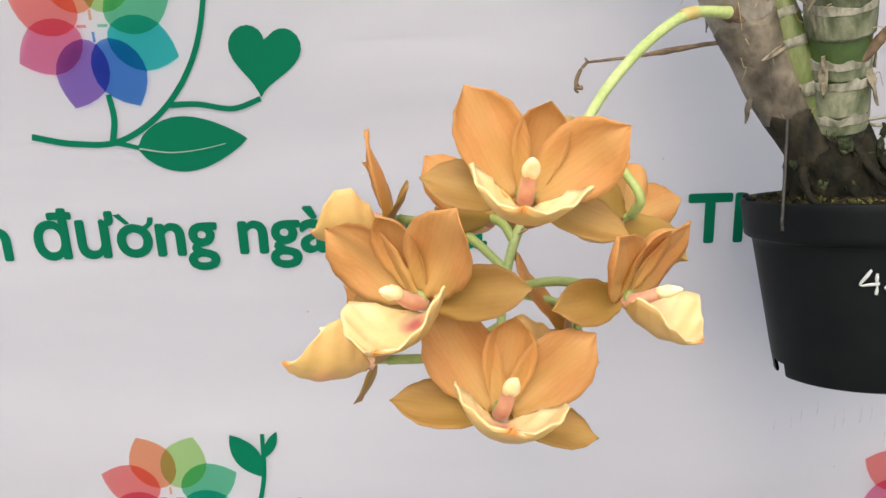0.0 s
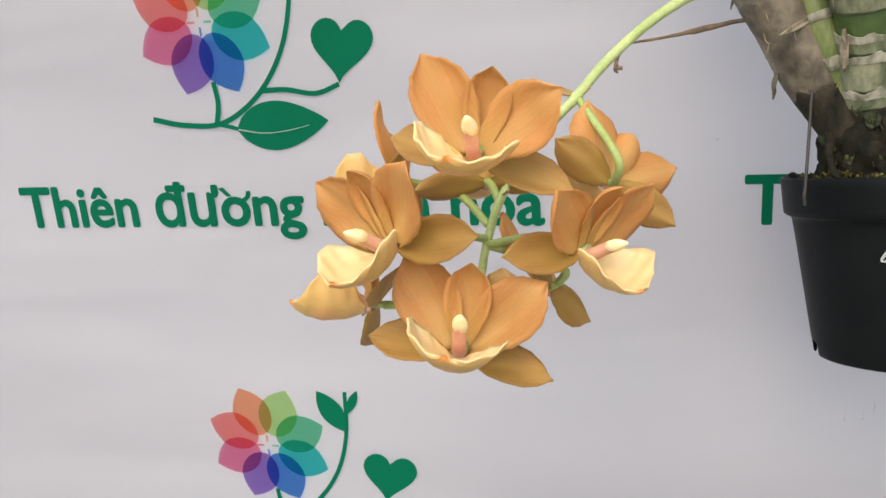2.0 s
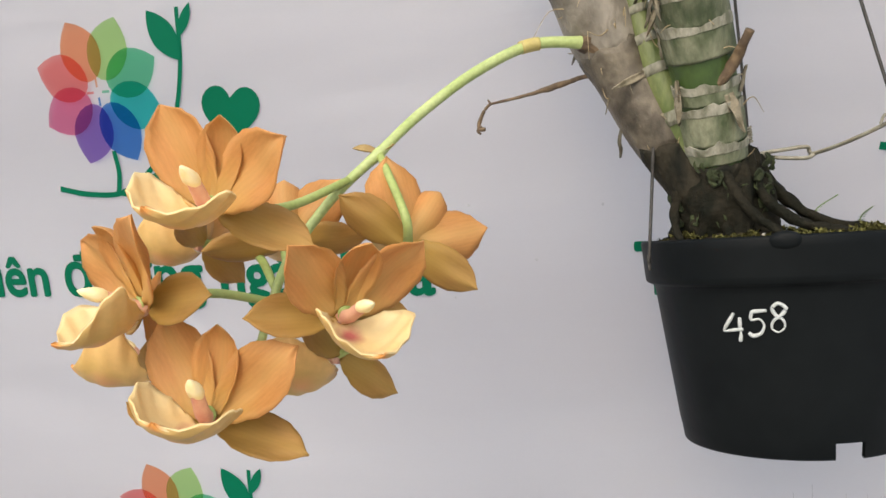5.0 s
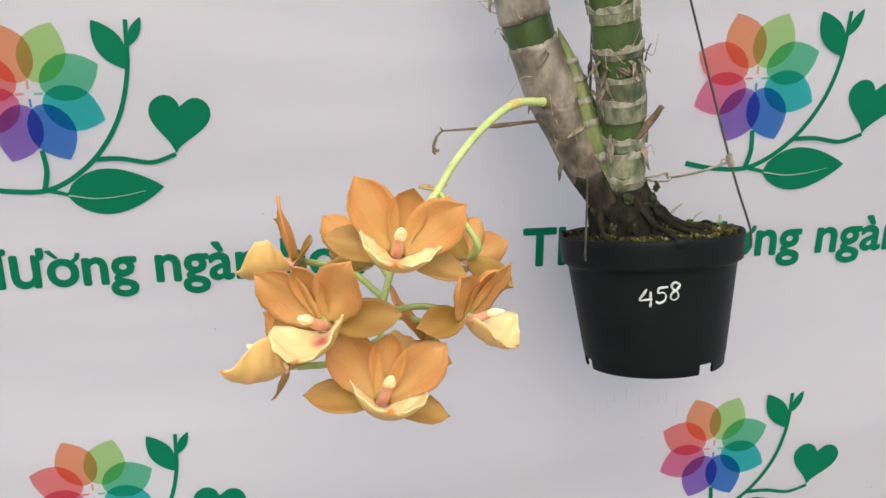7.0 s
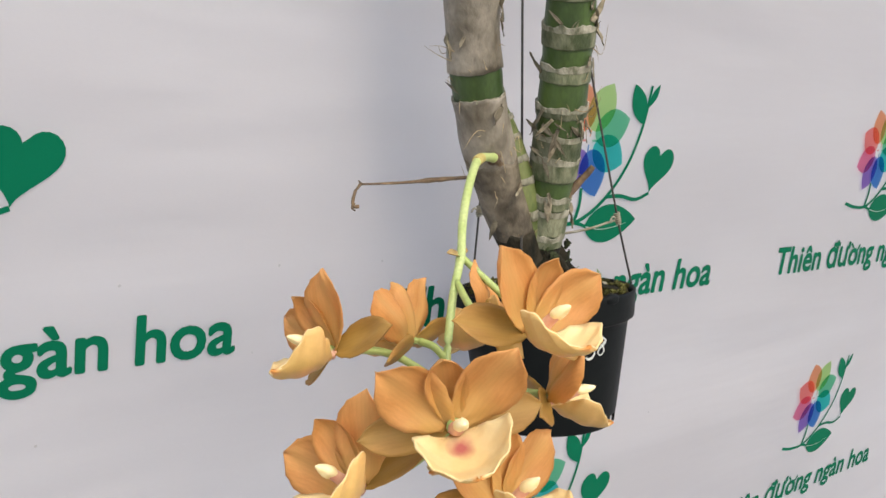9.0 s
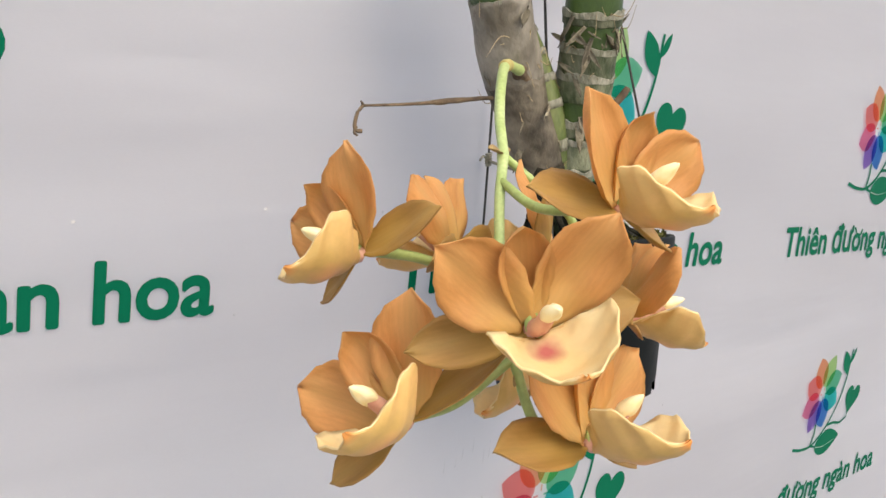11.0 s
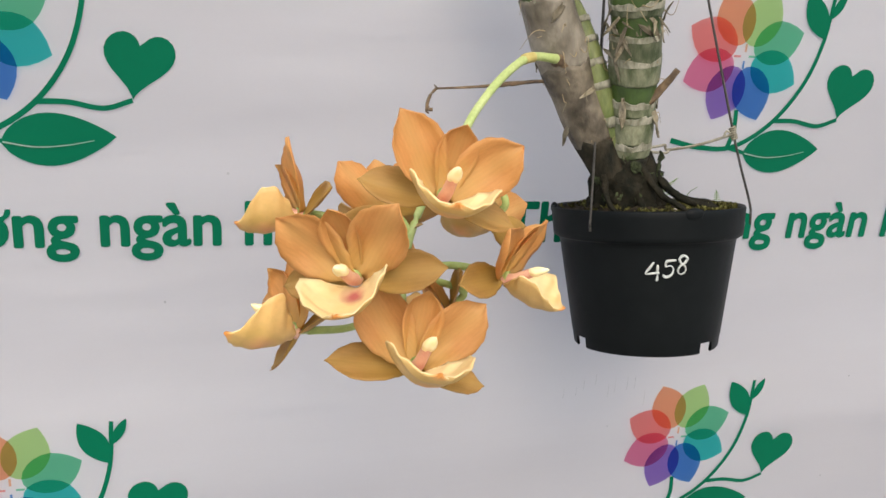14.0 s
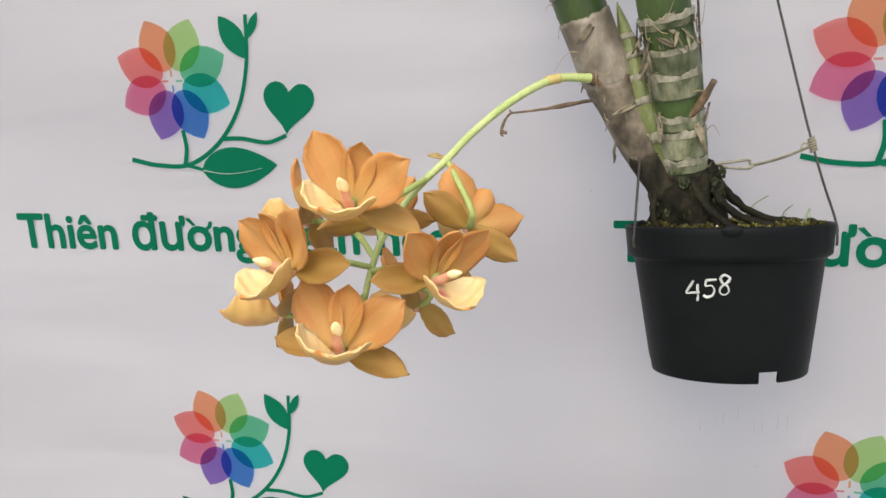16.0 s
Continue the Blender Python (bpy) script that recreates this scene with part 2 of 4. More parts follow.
GROUND = material("ground", (0.30, 0.29, 0.27), 0.9, scale=3, vary=0.2, bump=0.5, bump_scale=60, fine=0.2)
BEAM = material("steel", (0.35, 0.36, 0.36), 0.5, metal=0.6, scale=10, bump=0.2)


# ---- mesh helpers ----
def finish(bm, smooth=True):
    bmesh.ops.recalc_face_normals(bm, faces=bm.faces)
    for f in bm.faces:
        f.smooth = smooth
    me = bpy.data.meshes.new("mesh")
    bm.to_mesh(me)
    bm.free()
    return me


def mesh_part(name, me, mat, parent=None, label="", place=None):
    ob = new(name, me)
    if not me.materials:
        me.materials.append(mat)
    if parent:
        ob.parent = parent
    if place is not None:
        ob.matrix_basis = place
    if label:
        ob["label"] = label
    return ob


def part(name, bm, mat, parent=None, label="", place=None, smooth=True):
    return mesh_part(name, finish(bm, smooth), mat, parent, label, place)


def spline(points, n):
    """Smooth curve through the points, n steps a stretch."""
    P = [Vector(p) for p in points]
    P = [P[0] * 2 - P[1]] + P + [P[-1] * 2 - P[-2]]
    out = []
    for i in range(1, len(P) - 2):
        a, b, c, d = P[i - 1:i + 3]
        for k in range(n):
            t = k / n
            out.append(0.5 * ((2 * b) + (c - a) * t + (2 * a - 5 * b + 4 * c - d) * t * t + (3 * b - a - 3 * c + d) * t ** 3))
    out.append(P[-2].copy())
    return out


def tube(bm, pts, radius, sides=10, rough=0.0, squash=1.0):
    """A closed tube along pts; radius is a number or a function of 0..1."""
    rings = []
    up = Vector((0.3, 0.2, 1))
    n = len(pts)
    for i, p in enumerate(pts):
        d = (pts[min(i + 1, n - 1)] - pts[max(i - 1, 0)]).normalized()
        a = d.cross(up if abs(d.dot(up.normalized())) < 0.95 else Vector((1, 0, 0))).normalized()
        b = d.cross(a)
        r = radius(i / (n - 1)) if callable(radius) else radius
        ring = []
        for k in range(sides):
            ang = 2 * math.pi * k / sides
            q = r * (1 + rough * noise.noise(p * 160 + Vector((math.cos(ang), math.sin(ang), 0)) * 1.7))
            ring.append(bm.verts.new(p + a * math.cos(ang) * q + b * math.sin(ang) * q * squash))
        rings.append(ring)
    for r0, r1 in zip(rings, rings[1:]):
        for k in range(sides):
            bm.faces.new((r0[k], r0[(k + 1) % sides], r1[(k + 1) % sides], r1[k]))
    bm.faces.new(rings[0][::-1])
    bm.faces.new(rings[-1])


def along(s, pairs):
    """Smooth value at s through pairs of (place, value)."""
    for (a, x), (b, y) in zip(pairs, pairs[1:]):
        if s <= b:
            k = (s - a) / (b - a)
            k = k * k * (3 - 2 * k)
            return x + (y - x) * k
    return pairs[-1][1]


def blade(length, width, cup=0.15, bend=0.0, bulge=0.0, tip=0.0, fold=0.0, rows=20, cols=10, thick=0.0009, widest=0.5, wave=0.0, seed=0, foot=0.30):
    """A petal: along +z from the origin, face towards +y; thin but closed, with a rounded outline and a short point."""
    bm = bmesh.new()
    layers = []
    for side in (1, -1):
        grid = []
        for i in range(rows + 1):
            s = i / rows
            k = s ** (math.log(0.5) / math.log(widest))
            w = along(k, ((0, foot), (0.18, foot + 0.62 * (0.90 - foot)), (0.36, 0.93), (0.52, 1.0), (0.68, 0.93), (0.82, 0.68), (0.91, 0.38), (0.965, 0.14), (1, 0.015)))
            row = []
            for j in range(cols + 1):
                u = 2 * j / cols - 1
                x = u * w * width / 2
                y = cup * width * (u * u) * w * 0.5 + bend * length * s * s + tip * length * max(0, s - 0.8) ** 2 * 8
                y += bulge * length * 4 * s * (1 - s)
                y -= fold * width * (1 - abs(u)) * w * (1 - s) * 0.5
                y += wave * width * noise.noise(Vector((u * 1.6 + seed * 7.1, s * 2.6, seed * 3.3)))
                t = thick * (1 if 0 < j < cols and i < rows else 0.35) * side * 0.5
                row.append(bm.verts.new((x, y + t, s * length)))
            grid.append(row)
        layers.append(grid)
    a, b = layers
    for i in range(rows):
        for j in range(cols):
            bm.faces.new((a[i][j], a[i][j + 1], a[i + 1][j + 1], a[i + 1][j]))
            bm.faces.new((b[i][j], b[i + 1][j], b[i + 1][j + 1], b[i][j + 1]))
        for j in (0, cols):
            bm.faces.new((a[i][j], a[i + 1][j], b[i + 1][j], b[i][j]))
    for i in (0, rows):
        for j in range(cols):
            bm.faces.new((a[i][j], b[i][j], b[i][j + 1], a[i][j + 1]))
    return bm


def lip_shape(seed):
    """A thin boat-shaped lip: flaring side lobes held up, a dipping front edge, a keel below and a small hooked point."""
    bm = bmesh.new()
    S, C = 22, 20
    layers = []
    for side in (0, 1):
        grid = []
        for i in range(S + 1):
            s = i / S
            half = along(s, ((0, 0.0045), (0.16, 0.0115), (0.36, 0.0182), (0.52, 0.0184), (0.74, 0.0152), (0.88, 0.0088), (0.955, 0.0028), (1, 0.0009)))
            rim = along(s, ((0, -0.0030), (0.20, 0.0025), (0.40, 0.0060), (0.58, 0.0042), (0.78, -0.0022), (0.92, -0.0070), (1, -0.0060)))
            keel = along(s, ((0, -0.0055), (0.25, -0.0100), (0.52, -0.0124), (0.78, -0.0108), (0.93, -0.0085), (1, -0.0062)))
            row = []
            for j in range(C + 1):
                u = 2 * j / C - 1
                w = abs(u)
                x = half * (math.sin(u * 1.35) / math.sin(1.35)) * (1 + 0.10 * max(0.0, w - 0.75) / 0.25)
                z = keel + (rim - keel) * (0.35 * w + 0.65 * w * w)
                z += 0.0016 * math.exp(-(u / 0.16) ** 2) * (1 - s) * s * 3
                edge = max(0.0, w - 0.55) / 0.45
                ruffle = edge * 0.0016 * noise.noise(Vector((s * 6 + seed * 3.1, u * 1.5, seed)))
                y = 0.001 + s * 0.0345 + 0.0035 * edge * (0.5 - s) + 0.0012 * noise.noise(Vector((u * 2, s * 3, seed * 5.7)))
                p = Vector((x + ruffle * (1 if u > 0 else -1), y, z + ruffle))
                if side:
                    p += Vector((-u * 0.0005, -0.0001, 0.0007))
                row.append(bm.verts.new(p))
            grid.append(row)
        layers.append(grid)
    a, b = layers
    for i in range(S):
        for j in range(C):
            bm.faces.new((a[i][j], a[i][j + 1], a[i + 1][j + 1], a[i + 1][j])).material_index = 1
            bm.faces.new((b[i][j], b[i + 1][j], b[i + 1][j + 1], b[i][j + 1]))
        for j in (0, C):
            bm.faces.new((a[i][j], a[i + 1][j], b[i + 1][j], b[i][j]))
    for i in (0, S):
        for j in range(C):
            bm.faces.new((a[i][j], b[i][j], b[i][j + 1], a[i][j + 1]))
    return bm


def aim(base, tip, face):
    """Axes for a blade from base to tip, its face turned to face as far as it can be."""
    z = (Vector(tip) - Vector(base)).normalized()
    x = Vector(face).cross(z).normalized()
    y = z.cross(x)
    m = Matrix((x, y, z)).transposed().to_4x4()
    m.translation = base
    return m


# ---- setting ----
bm = bmesh.new()
bmesh.ops.create_grid(bm, x_segments=40, y_segments=40, size=60)
tagged(part("ground", bm, GROUND, place=Matrix.Translation((0, 0, -0.35))), "plain grey concrete ground under the hanging plant", "ground", kind="structure")

# the printed banner leans over the plant; (u, v) run along and up the print
PSI, LEAN, TURN = radians(8.6), radians(12.6), radians(-1.6)
BS = 0.792
out = Vector((math.sin(PSI), -math.cos(PSI), 0))
bx = Vector((math.cos(PSI), math.sin(PSI), 0))
bz = Vector((0, 0, math.cos(LEAN))) + out * math.sin(LEAN)
BN = bz.cross(bx).normalized()
BX = bx * math.cos(TURN) + bz * math.sin(TURN)
BZ = bz * math.cos(TURN) - bx * math.sin(TURN)
BO = out * (-0.070 + 0.038 * math.tan(LEAN)) - bx * 0.2425 + Vector((0, 0, TOP + 0.032))


def sheet(u, v, proud=0.0):
    """A place on the slightly wavy banner, from units of the print; proud: metres in front of it."""
    wave = 0.0036 * noise.noise(Vector((u * 2.0, v * 6.0, 1.3))) + 0.0010 * noise.noise(Vector((u * 4.0, v * 14.0, 7.7)))
    return BO + BX * (BS * (u + 0.328)) + BZ * (BS * (v - 1.30)) + BN * (0.002 + wave - proud)


bm = bmesh.new()
cols = [-1.9 + 0.15 * i for i in range(4)] + [-1.3 + 0.02 * i for i in range(115)] + [1.0 + 0.15 * i for i in range(5)]
rows_v = [-0.85 + 0.15 * j for j in range(10)] + [0.70 + 0.016 * j for j in range(64)] + [1.72 + 0.05 * j for j in range(3)]
grid = []
for side in (0, -0.0012):
    grid.append([[bm.verts.new(sheet(u, v, side)) for v in rows_v] for u in cols])
for i in range(len(cols) - 1):
    for j in range(len(rows_v) - 1):
        for g in grid:
            bm.faces.new((g[i][j], g[i + 1][j], g[i + 1][j + 1], g[i][j + 1]))
backdrop = part("backdrop", bm, VINYL)
tagged(backdrop, "off-white vinyl banner printed with petal emblems and green lettering", "banner", kind="structure")


def flat(outline, depth):
    """A filled outline of the print, as points and faces in units of the print."""
    bm = bmesh.new()
    f = bm.faces.new([bm.verts.new((p[0], depth, p[1])) for p in outline])
    bmesh.ops.triangulate(bm, faces=[f])
    return finish(bm, False)


def ribbon(points, w0, w1, depth, n=10):
    pts = spline([(x, 0, z) for x, z in points], n)
    bm = bmesh.new()
    rows = []
    for i, p in enumerate(pts):
        d = (pts[min(i + 1, len(pts) - 1)] - pts[max(i - 1, 0)]).normalized()
        q = Vector((-d.z, 0, d.x)) * (w0 + (w1 - w0) * i / (len(pts) - 1)) / 2
        rows.append([bm.verts.new(((p + q).x, depth, (p + q).z)), bm.verts.new(((p - q).x, depth, (p - q).z))])
    for a, b in zip(rows, rows[1:]):
        bm.faces.new((a[0], a[1], b[1], b[0]))
    return finish(bm, False)


def printed(name, me, mat, u, v):
    """Lay a flat print on the banner with its origin at (u, v)."""
    me = me.copy()
    me.materials.clear()
    for w in me.vertices:
        w.co = sheet(u + w.co.x, v + w.co.z, w.co.y + 0.0002)
    return mesh_part(name, me, mat, backdrop)


def leaf_outline(a, b, wide, n=14, shift=0.5):
    a, b = Vector((a[0], a[1])), Vector((b[0], b[1]))
    d = b - a
    q = Vector((-d.y, d.x))
    out = []
    for side in (1, -1):
        for i in range(n):
            s = i / n if side > 0 else 1 - i / n
            k = s ** (math.log(0.5) / math.log(shift))
            out.append(a + d * s + q * side * wide * math.sin(math.pi * min(k, 1)) ** 0.85)
    return out


def print_petal(ang):
    """Ovate petal of the emblem with a rounded outer half and a small point."""
    out = []
    c, s = math.cos(ang), math.sin(ang)
    prof = ((0.0105, 0.0), (0.0115, 0.0055), (0.0155, 0.0112), (0.021, 0.0155), (0.028, 0.0182), (0.035, 0.0190), (0.042, 0.0178), (0.049, 0.0138), (0.055, 0.0085), (0.059, 0.0035), (0.0615, 0.0))
    for r, w in prof:
        out.append((r, w))
    for r, w in prof[-2:0:-1]:
        out.append((r, -w))
    return [(r * c - w * s, r * s + w * c) for r, w in out]


INKS = [ink("ink_orange", (0.93, 0.33, 0.14)), ink("ink_lime", (0.42, 0.72, 0.20)), ink("ink_green", (0.10, 0.55, 0.26)), ink("ink_teal", (0.02, 0.50, 0.46)),
        ink("ink_blue", (0.04, 0.18, 0.62)), ink("ink_violet", (0.24, 0.12, 0.52)), ink("ink_magenta", (0.80, 0.16, 0.30)), ink("ink_red", (0.93, 0.20, 0.17))]
ANGLES = (112, 67, 22, -22, -67, -112, -157, 157)
EMBLEM = []
for k, (ang, mat) in enumerate(zip(ANGLES, INKS)):
    EMBLEM.append(("printed_petal", flat(print_petal(radians(ang)), 0.0004 + 0.00018 * k), mat))
heart = []
for i in range(40):
    t = 2 * math.pi * i / 40
    x, y = 16 * math.sin(t) ** 3, 13 * math.cos(t) - 5 * math.cos(2 * t) - 2 * math.cos(3 * t) - math.cos(4 * t)
    x, y = x * 0.00163, (y + 17) * 0.00175
    heart.append((0.111 + x * 0.97 + y * 0.18, -0.0545 + y * 0.98 - x * 0.12))
GREENS = [("printed_stem", ribbon([(-0.060, -0.077), (-0.030, -0.083), (0.005, -0.082), (0.040, -0.060), (0.066, -0.025), (0.079, 0.015), (0.082, 0.058)], 0.0048, 0.0036, 0.0006)),
          ("printed_stem", ribbon([(0.002, -0.048), (0.003, -0.066), (-0.001, -0.083)], 0.0042, 0.0048, 0.0008)),
          ("printed_stem", ribbon([(0.043, -0.057), (0.065, -0.057), (0.09, -0.061), (0.111, -0.0545)], 0.0044, 0.0038, 0.0010)),
          ("printed_stem", ribbon([(0.0, -0.083), (0.012, -0.086), (0.022, -0.089)], 0.004, 0.003, 0.0007)),
          ("printed_heart", flat(heart, 0.0005)),
          ("printed_leaf", flat(leaf_outline((0.016, -0.088), (0.098, -0.083), 0.25, shift=0.42), 0.0006)),
          ("printed_leaf", flat(leaf_outline((0.080, 0.018), (0.055, 0.058), 0.23), 0.0009)),
          ("printed_leaf", flat(leaf_outline((0.082, 0.036), (0.094, 0.060), 0.16), 0.0009))]
STAR = [flat([(-0.0010, 0.004), (0.0010, 0.004), (0.0010, 0.011), (-0.0010, 0.011)], 0.0022), flat([(0.004, -0.0010), (0.011, -0.0010), (0.011, 0.0010), (0.004, 0.0010)], 0.0022),
        flat([(-0.0010, -0.011), (0.0010, -0.011), (0.0010, -0.004), (-0.0010, -0.004)], 0.0022), flat([(-0.011, -0.0010), (-0.004, -0.0010), (-0.004, 0.0010), (-0.011, 0.0010)], 0.0022)]

VEIN = ribbon([(0.018, -0.088), (0.040, -0.0915), (0.062, -0.090), (0.082, -0.086)], 0.0013, 0.0004, 0.0014)
PU, PV = 0.628, 0.386
for row in (0, 1):
    for col in (-1, 0, 1, 2):
        u, v = -0.528 + PU * col, 1.40 - PV * row
        for name, me, mat in EMBLEM:
            printed(name, me, mat, u, v)
        for name, me in GREENS:
            printed(name, me, GREEN_PRINT, u, v)
        printed("printed_vein", VEIN, VINYL, u, v)
        for me, k in zip(STAR, (0, 2, 4, 7)):
            printed("printed_cross_bar", me, INKS[k], u, v)


# lettering under every emblem
def lettering(text):
    words = bpy.data.curves.new("words", "FONT")
    words.body = text
    words.size, words.resolution_u = 0.05, 4
    probe = new("probe", words)
    bpy.context.view_layer.update()
    me = bpy.data.meshes.new_from_object(probe.evaluated_get(bpy.context.evaluated_depsgraph_get()))
    bpy.data.objects.remove(probe)
    return me


letters = lettering("Thiên đưong ngàn hoa")
xs = [v.co.x for v in letters.vertices]
left, wide = min(xs), max(xs) - min(xs)
before = max(v.co.x for v in lettering("Thiên đư").vertices)
after = max(v.co.x for v in lettering("Thiên đưo").vertices)
TEXT = 0.478 / wide
mid = ((before + after) / 2 - left) * TEXT - 0.004
# bold: the thin letters printed in a small ring of shifts, each a hair above the last
verts, faces = [], []
for k in range(9):
    dx, dz = (0.0013 * math.cos(k * math.pi / 4), 0.0013 * math.sin(k * math.pi / 4)) if k < 8 else (0, 0)
    n = len(verts)
    verts += [((v.co.x - left) * TEXT + dx, 0.0006 + 0.00004 * k, v.co.y * TEXT + dz) for v in letters.vertices]
    faces += [[n + i for i in p.vertices] for p in letters.polygons]
letters = bpy.data.meshes.new("bold_letters")
letters.from_pydata(verts, [], faces)
accent = flat([(mid - 0.0085, 0.0325), (mid - 0.0035, 0.0335), (mid + 0.0035, 0.0255), (mid - 0.0005, 0.0250)], 0.0008)
edge = (after - left) * TEXT
horn = flat([(edge - 0.0065, 0.0222), (edge - 0.0035, 0.0195), (edge + 0.0022, 0.0240), (edge + 0.0035, 0.0270), (edge + 0.0035, 0.0300), (edge - 0.0003, 0.0300), (edge - 0.0006, 0.0262)], 0.0007)
for row in (0, 1):
    for col in (-1, 0, 1, 2):
        u, v = -0.738 + PU * col, 1.2290 - PV * row
        printed("lettering", letters, GREEN_PRINT, u, v)
        printed("accent", accent, GREEN_PRINT, u, v)
        printed("letter_horn", horn, GREEN_PRINT, u, v)

# faint scuffs on the vinyl under the pot
rng = random.Random(3)
for i in range(9):
    u, v = -0.03 + 0.011 * i + rng.uniform(-0.003, 0.003), 1.065 + rng.uniform(-0.014, 0.012)
    printed("scuff", ribbon([(0, 0), (0.0004, 0.005), (0.0002, rng.uniform(0.008, 0.018))], 0.0008, 0.0004, 0.0003, 3), SCUFF, u, v)
for i in range(14):
    u, v = rng.uniform(-0.7, 0.3), rng.uniform(0.9, 1.45)
    printed("speck", flat([(0.0012 * math.cos(a) * rng.uniform(0.6, 1.3), 0.0012 * math.sin(a)) for a in (0, 1, 2, 3, 4, 5)], 0.0003), SCUFF, u, v)

# beam that carries the hanging wire
bm = bmesh.new()
bmesh.ops.create_cube(bm, size=1)
for v in bm.verts:
    v.co = Vector((v.co.x * 3.0, v.co.y * 0.04, v.co.z * 0.04))
bmesh.ops.bevel(bm, geom=bm.edges[:], offset=0.004, segments=2, affect="EDGES")
HOOK = Vector((-0.023, -0.020, 0.36))
beam = part("beam", bm, BEAM, place=Matrix.Translation(W((HOOK.x, HOOK.y, 0.92))))
tagged(beam, "plain grey steel beam above the hanging pot", "beam", kind="structure")

# ---- the pot ----
R1, R0, H = 0.060, 0.0455, 0.088


def lathe(profile, sides=96, cut=()):
    bm = bmesh.new()
    rings = [[bm.verts.new((r * math.cos(2 * math.pi * k / sides), r * math.sin(2 * math.pi * k / sides), z)) for k in range(sides)] for r, z in profile]
    for i in range(len(rings) - 1):
        for k in range(sides):
            if any(i in rows and abs((360 * (k + 0.5) / sides - mid + 180) % 360 - 180) < half for rows, mid, half in cut):
                continue
            bm.faces.new((rings[i][k], rings[i][(k + 1) % sides], rings[i + 1][(k + 1) % sides], rings[i + 1][k]))
    return bm


plant_pot = tagged(new("flower_pot"), "round black plastic hanging pot with white handwritten digits", "plant pot")
plant_pot.matrix_basis = Matrix.Translation((0, 0, TOP))
outer = [(0.0578, -0.003), (0.0585, 0.0), (0.0598, 0.0008), (0.0604, -0.0005), (0.0600, -0.004), (0.0592, -0.0145), (0.0588, -0.0172), (0.0570, -0.0184), (0.0553, -0.0192), (0.0547, -0.022), (0.0505, -0.052), (0.0467, -0.0795), (0.0463, -0.0812), (R0, -0.0872), (R0 - 0.0006, -0.088), (R0 - 0.0017, -0.0872), (0.0447, -0.0812), (0.0450, -0.0795)]
inner = [(0.0490, -0.052), (0.0532, -0.02), (0.0560, -0.016), (0.0578, -0.003)]
CUTS = [((12, 13, 14, 15), mid, 7.6) for mid in (-57, 191, 68)]
part("pot_wall", lathe(outer + inner, cut=CUTS), POT, plant_pot)
part("pot_base", lathe([(0.0, -0.0805), (0.0447, -0.0805), (0.0449, -0.0795), (0.0, -0.0785)], 64), POT, plant_pot)
for mid in (-82.5, 38, 158):
    bm = bmesh.new()
    bmesh.ops.create_icosphere(bm, subdivisions=3, radius=1)
    for v in bm.verts:
        d = 0.10 * noise.noise(v.co * 2.3 + Vector((mid, 0, 0)))
        v.co = Vector((v.co.x * 0.0022, v.co.y * 0.0062, v.co.z * 0.0036)) * (1 + d) + Vector((0.0592, 0, -0.0012))
    part("rim_lug", bm, POT, plant_pot, place=Matrix.Rotation(radians(mid), 4, "Z"))


def on_pot(a, z):
    """A point of the outer wall at a degrees round and z."""
    r = 0.0547 + (0.0467 - 0.0547) * (-0.022 - z) / 0.0575 + 0.0004
    return Vector((r * math.cos(radians(a)), r * math.sin(radians(a)), z))


DIGITS = {"4": [[(0.55, 1.0), (0.30, 0.72), (0.02, 0.42), (0.10, 0.36), (0.45, 0.40), (0.92, 0.44)], [(0.80, 0.85), (0.78, 0.5), (0.80, 0.25), (0.74, 0.0)]],
          "5": [[(0.92, 0.92), (0.55, 0.90), (0.30, 0.86), (0.25, 0.60), (0.60, 0.62), (0.78, 0.40), (0.62, 0.12), (0.28, 0.03), (0.08, 0.14)]],
          "8": [[(0.82, 0.90), (0.55, 1.02), (0.30, 0.86), (0.42, 0.62), (0.72, 0.44), (0.78, 0.18), (0.50, 0.02), (0.24, 0.16), (0.34, 0.42), (0.68, 0.62), (0.86, 0.84), (0.70, 0.98)]]}
for text, start in (("4", -109.5), ("5", -99.5), ("8", -91.5)):
    bm = bmesh.new()
    for stroke in DIGITS[text]:
        pts = spline([on_pot(start + 9.3 * x, -0.0385 + 0.0112 * z + 0.0002 * (start + 100)) for x, z in stroke], 6)
        tube(bm, pts, lambda s: 0.00070 * (0.85 + 0.3 * math.sin(9 * s)), 8, rough=0.25)
    part("painted_digit", bm, PAINT, plant_pot, "white brush-painted digit")

# soil, pebbles and moss in the pot
bm = bmesh.new()
rings = []
for i in range(26):
    r = 0.0555 * i / 25
    ring = []
    for k in range(72):
        a = 2 * math.pi * k / 72
        p = Vector((r * math.cos(a), r * math.sin(a), 0))
        z = -0.0022 + 0.006 * math.exp(-((p - Vector((-0.018, -0.018, 0))).length / 0.028) ** 2) + 0.0032 * noise.noise(p * 120) + 0.002 * noise.noise(p * 380)
        ring.append(bm.verts.new((p.x, p.y, z)))
    rings.append(ring)
for a, b in zip(rings[1:], rings[2:]):
    for k in range(72):
        bm.faces.new((a[k], b[k], b[(k + 1) % 72], a[(k + 1) % 72]))
bm.faces.new(rings[1])
low = [bm.verts.new((0.052 * math.cos(2 * math.pi * k / 72), 0.052 * math.sin(2 * math.pi * k / 72), -0.03)) for k in range(72)]
for k in range(72):
    bm.faces.new((rings[-1][k], low[k], low[(k + 1) % 72], rings[-1][(k + 1) % 72]))
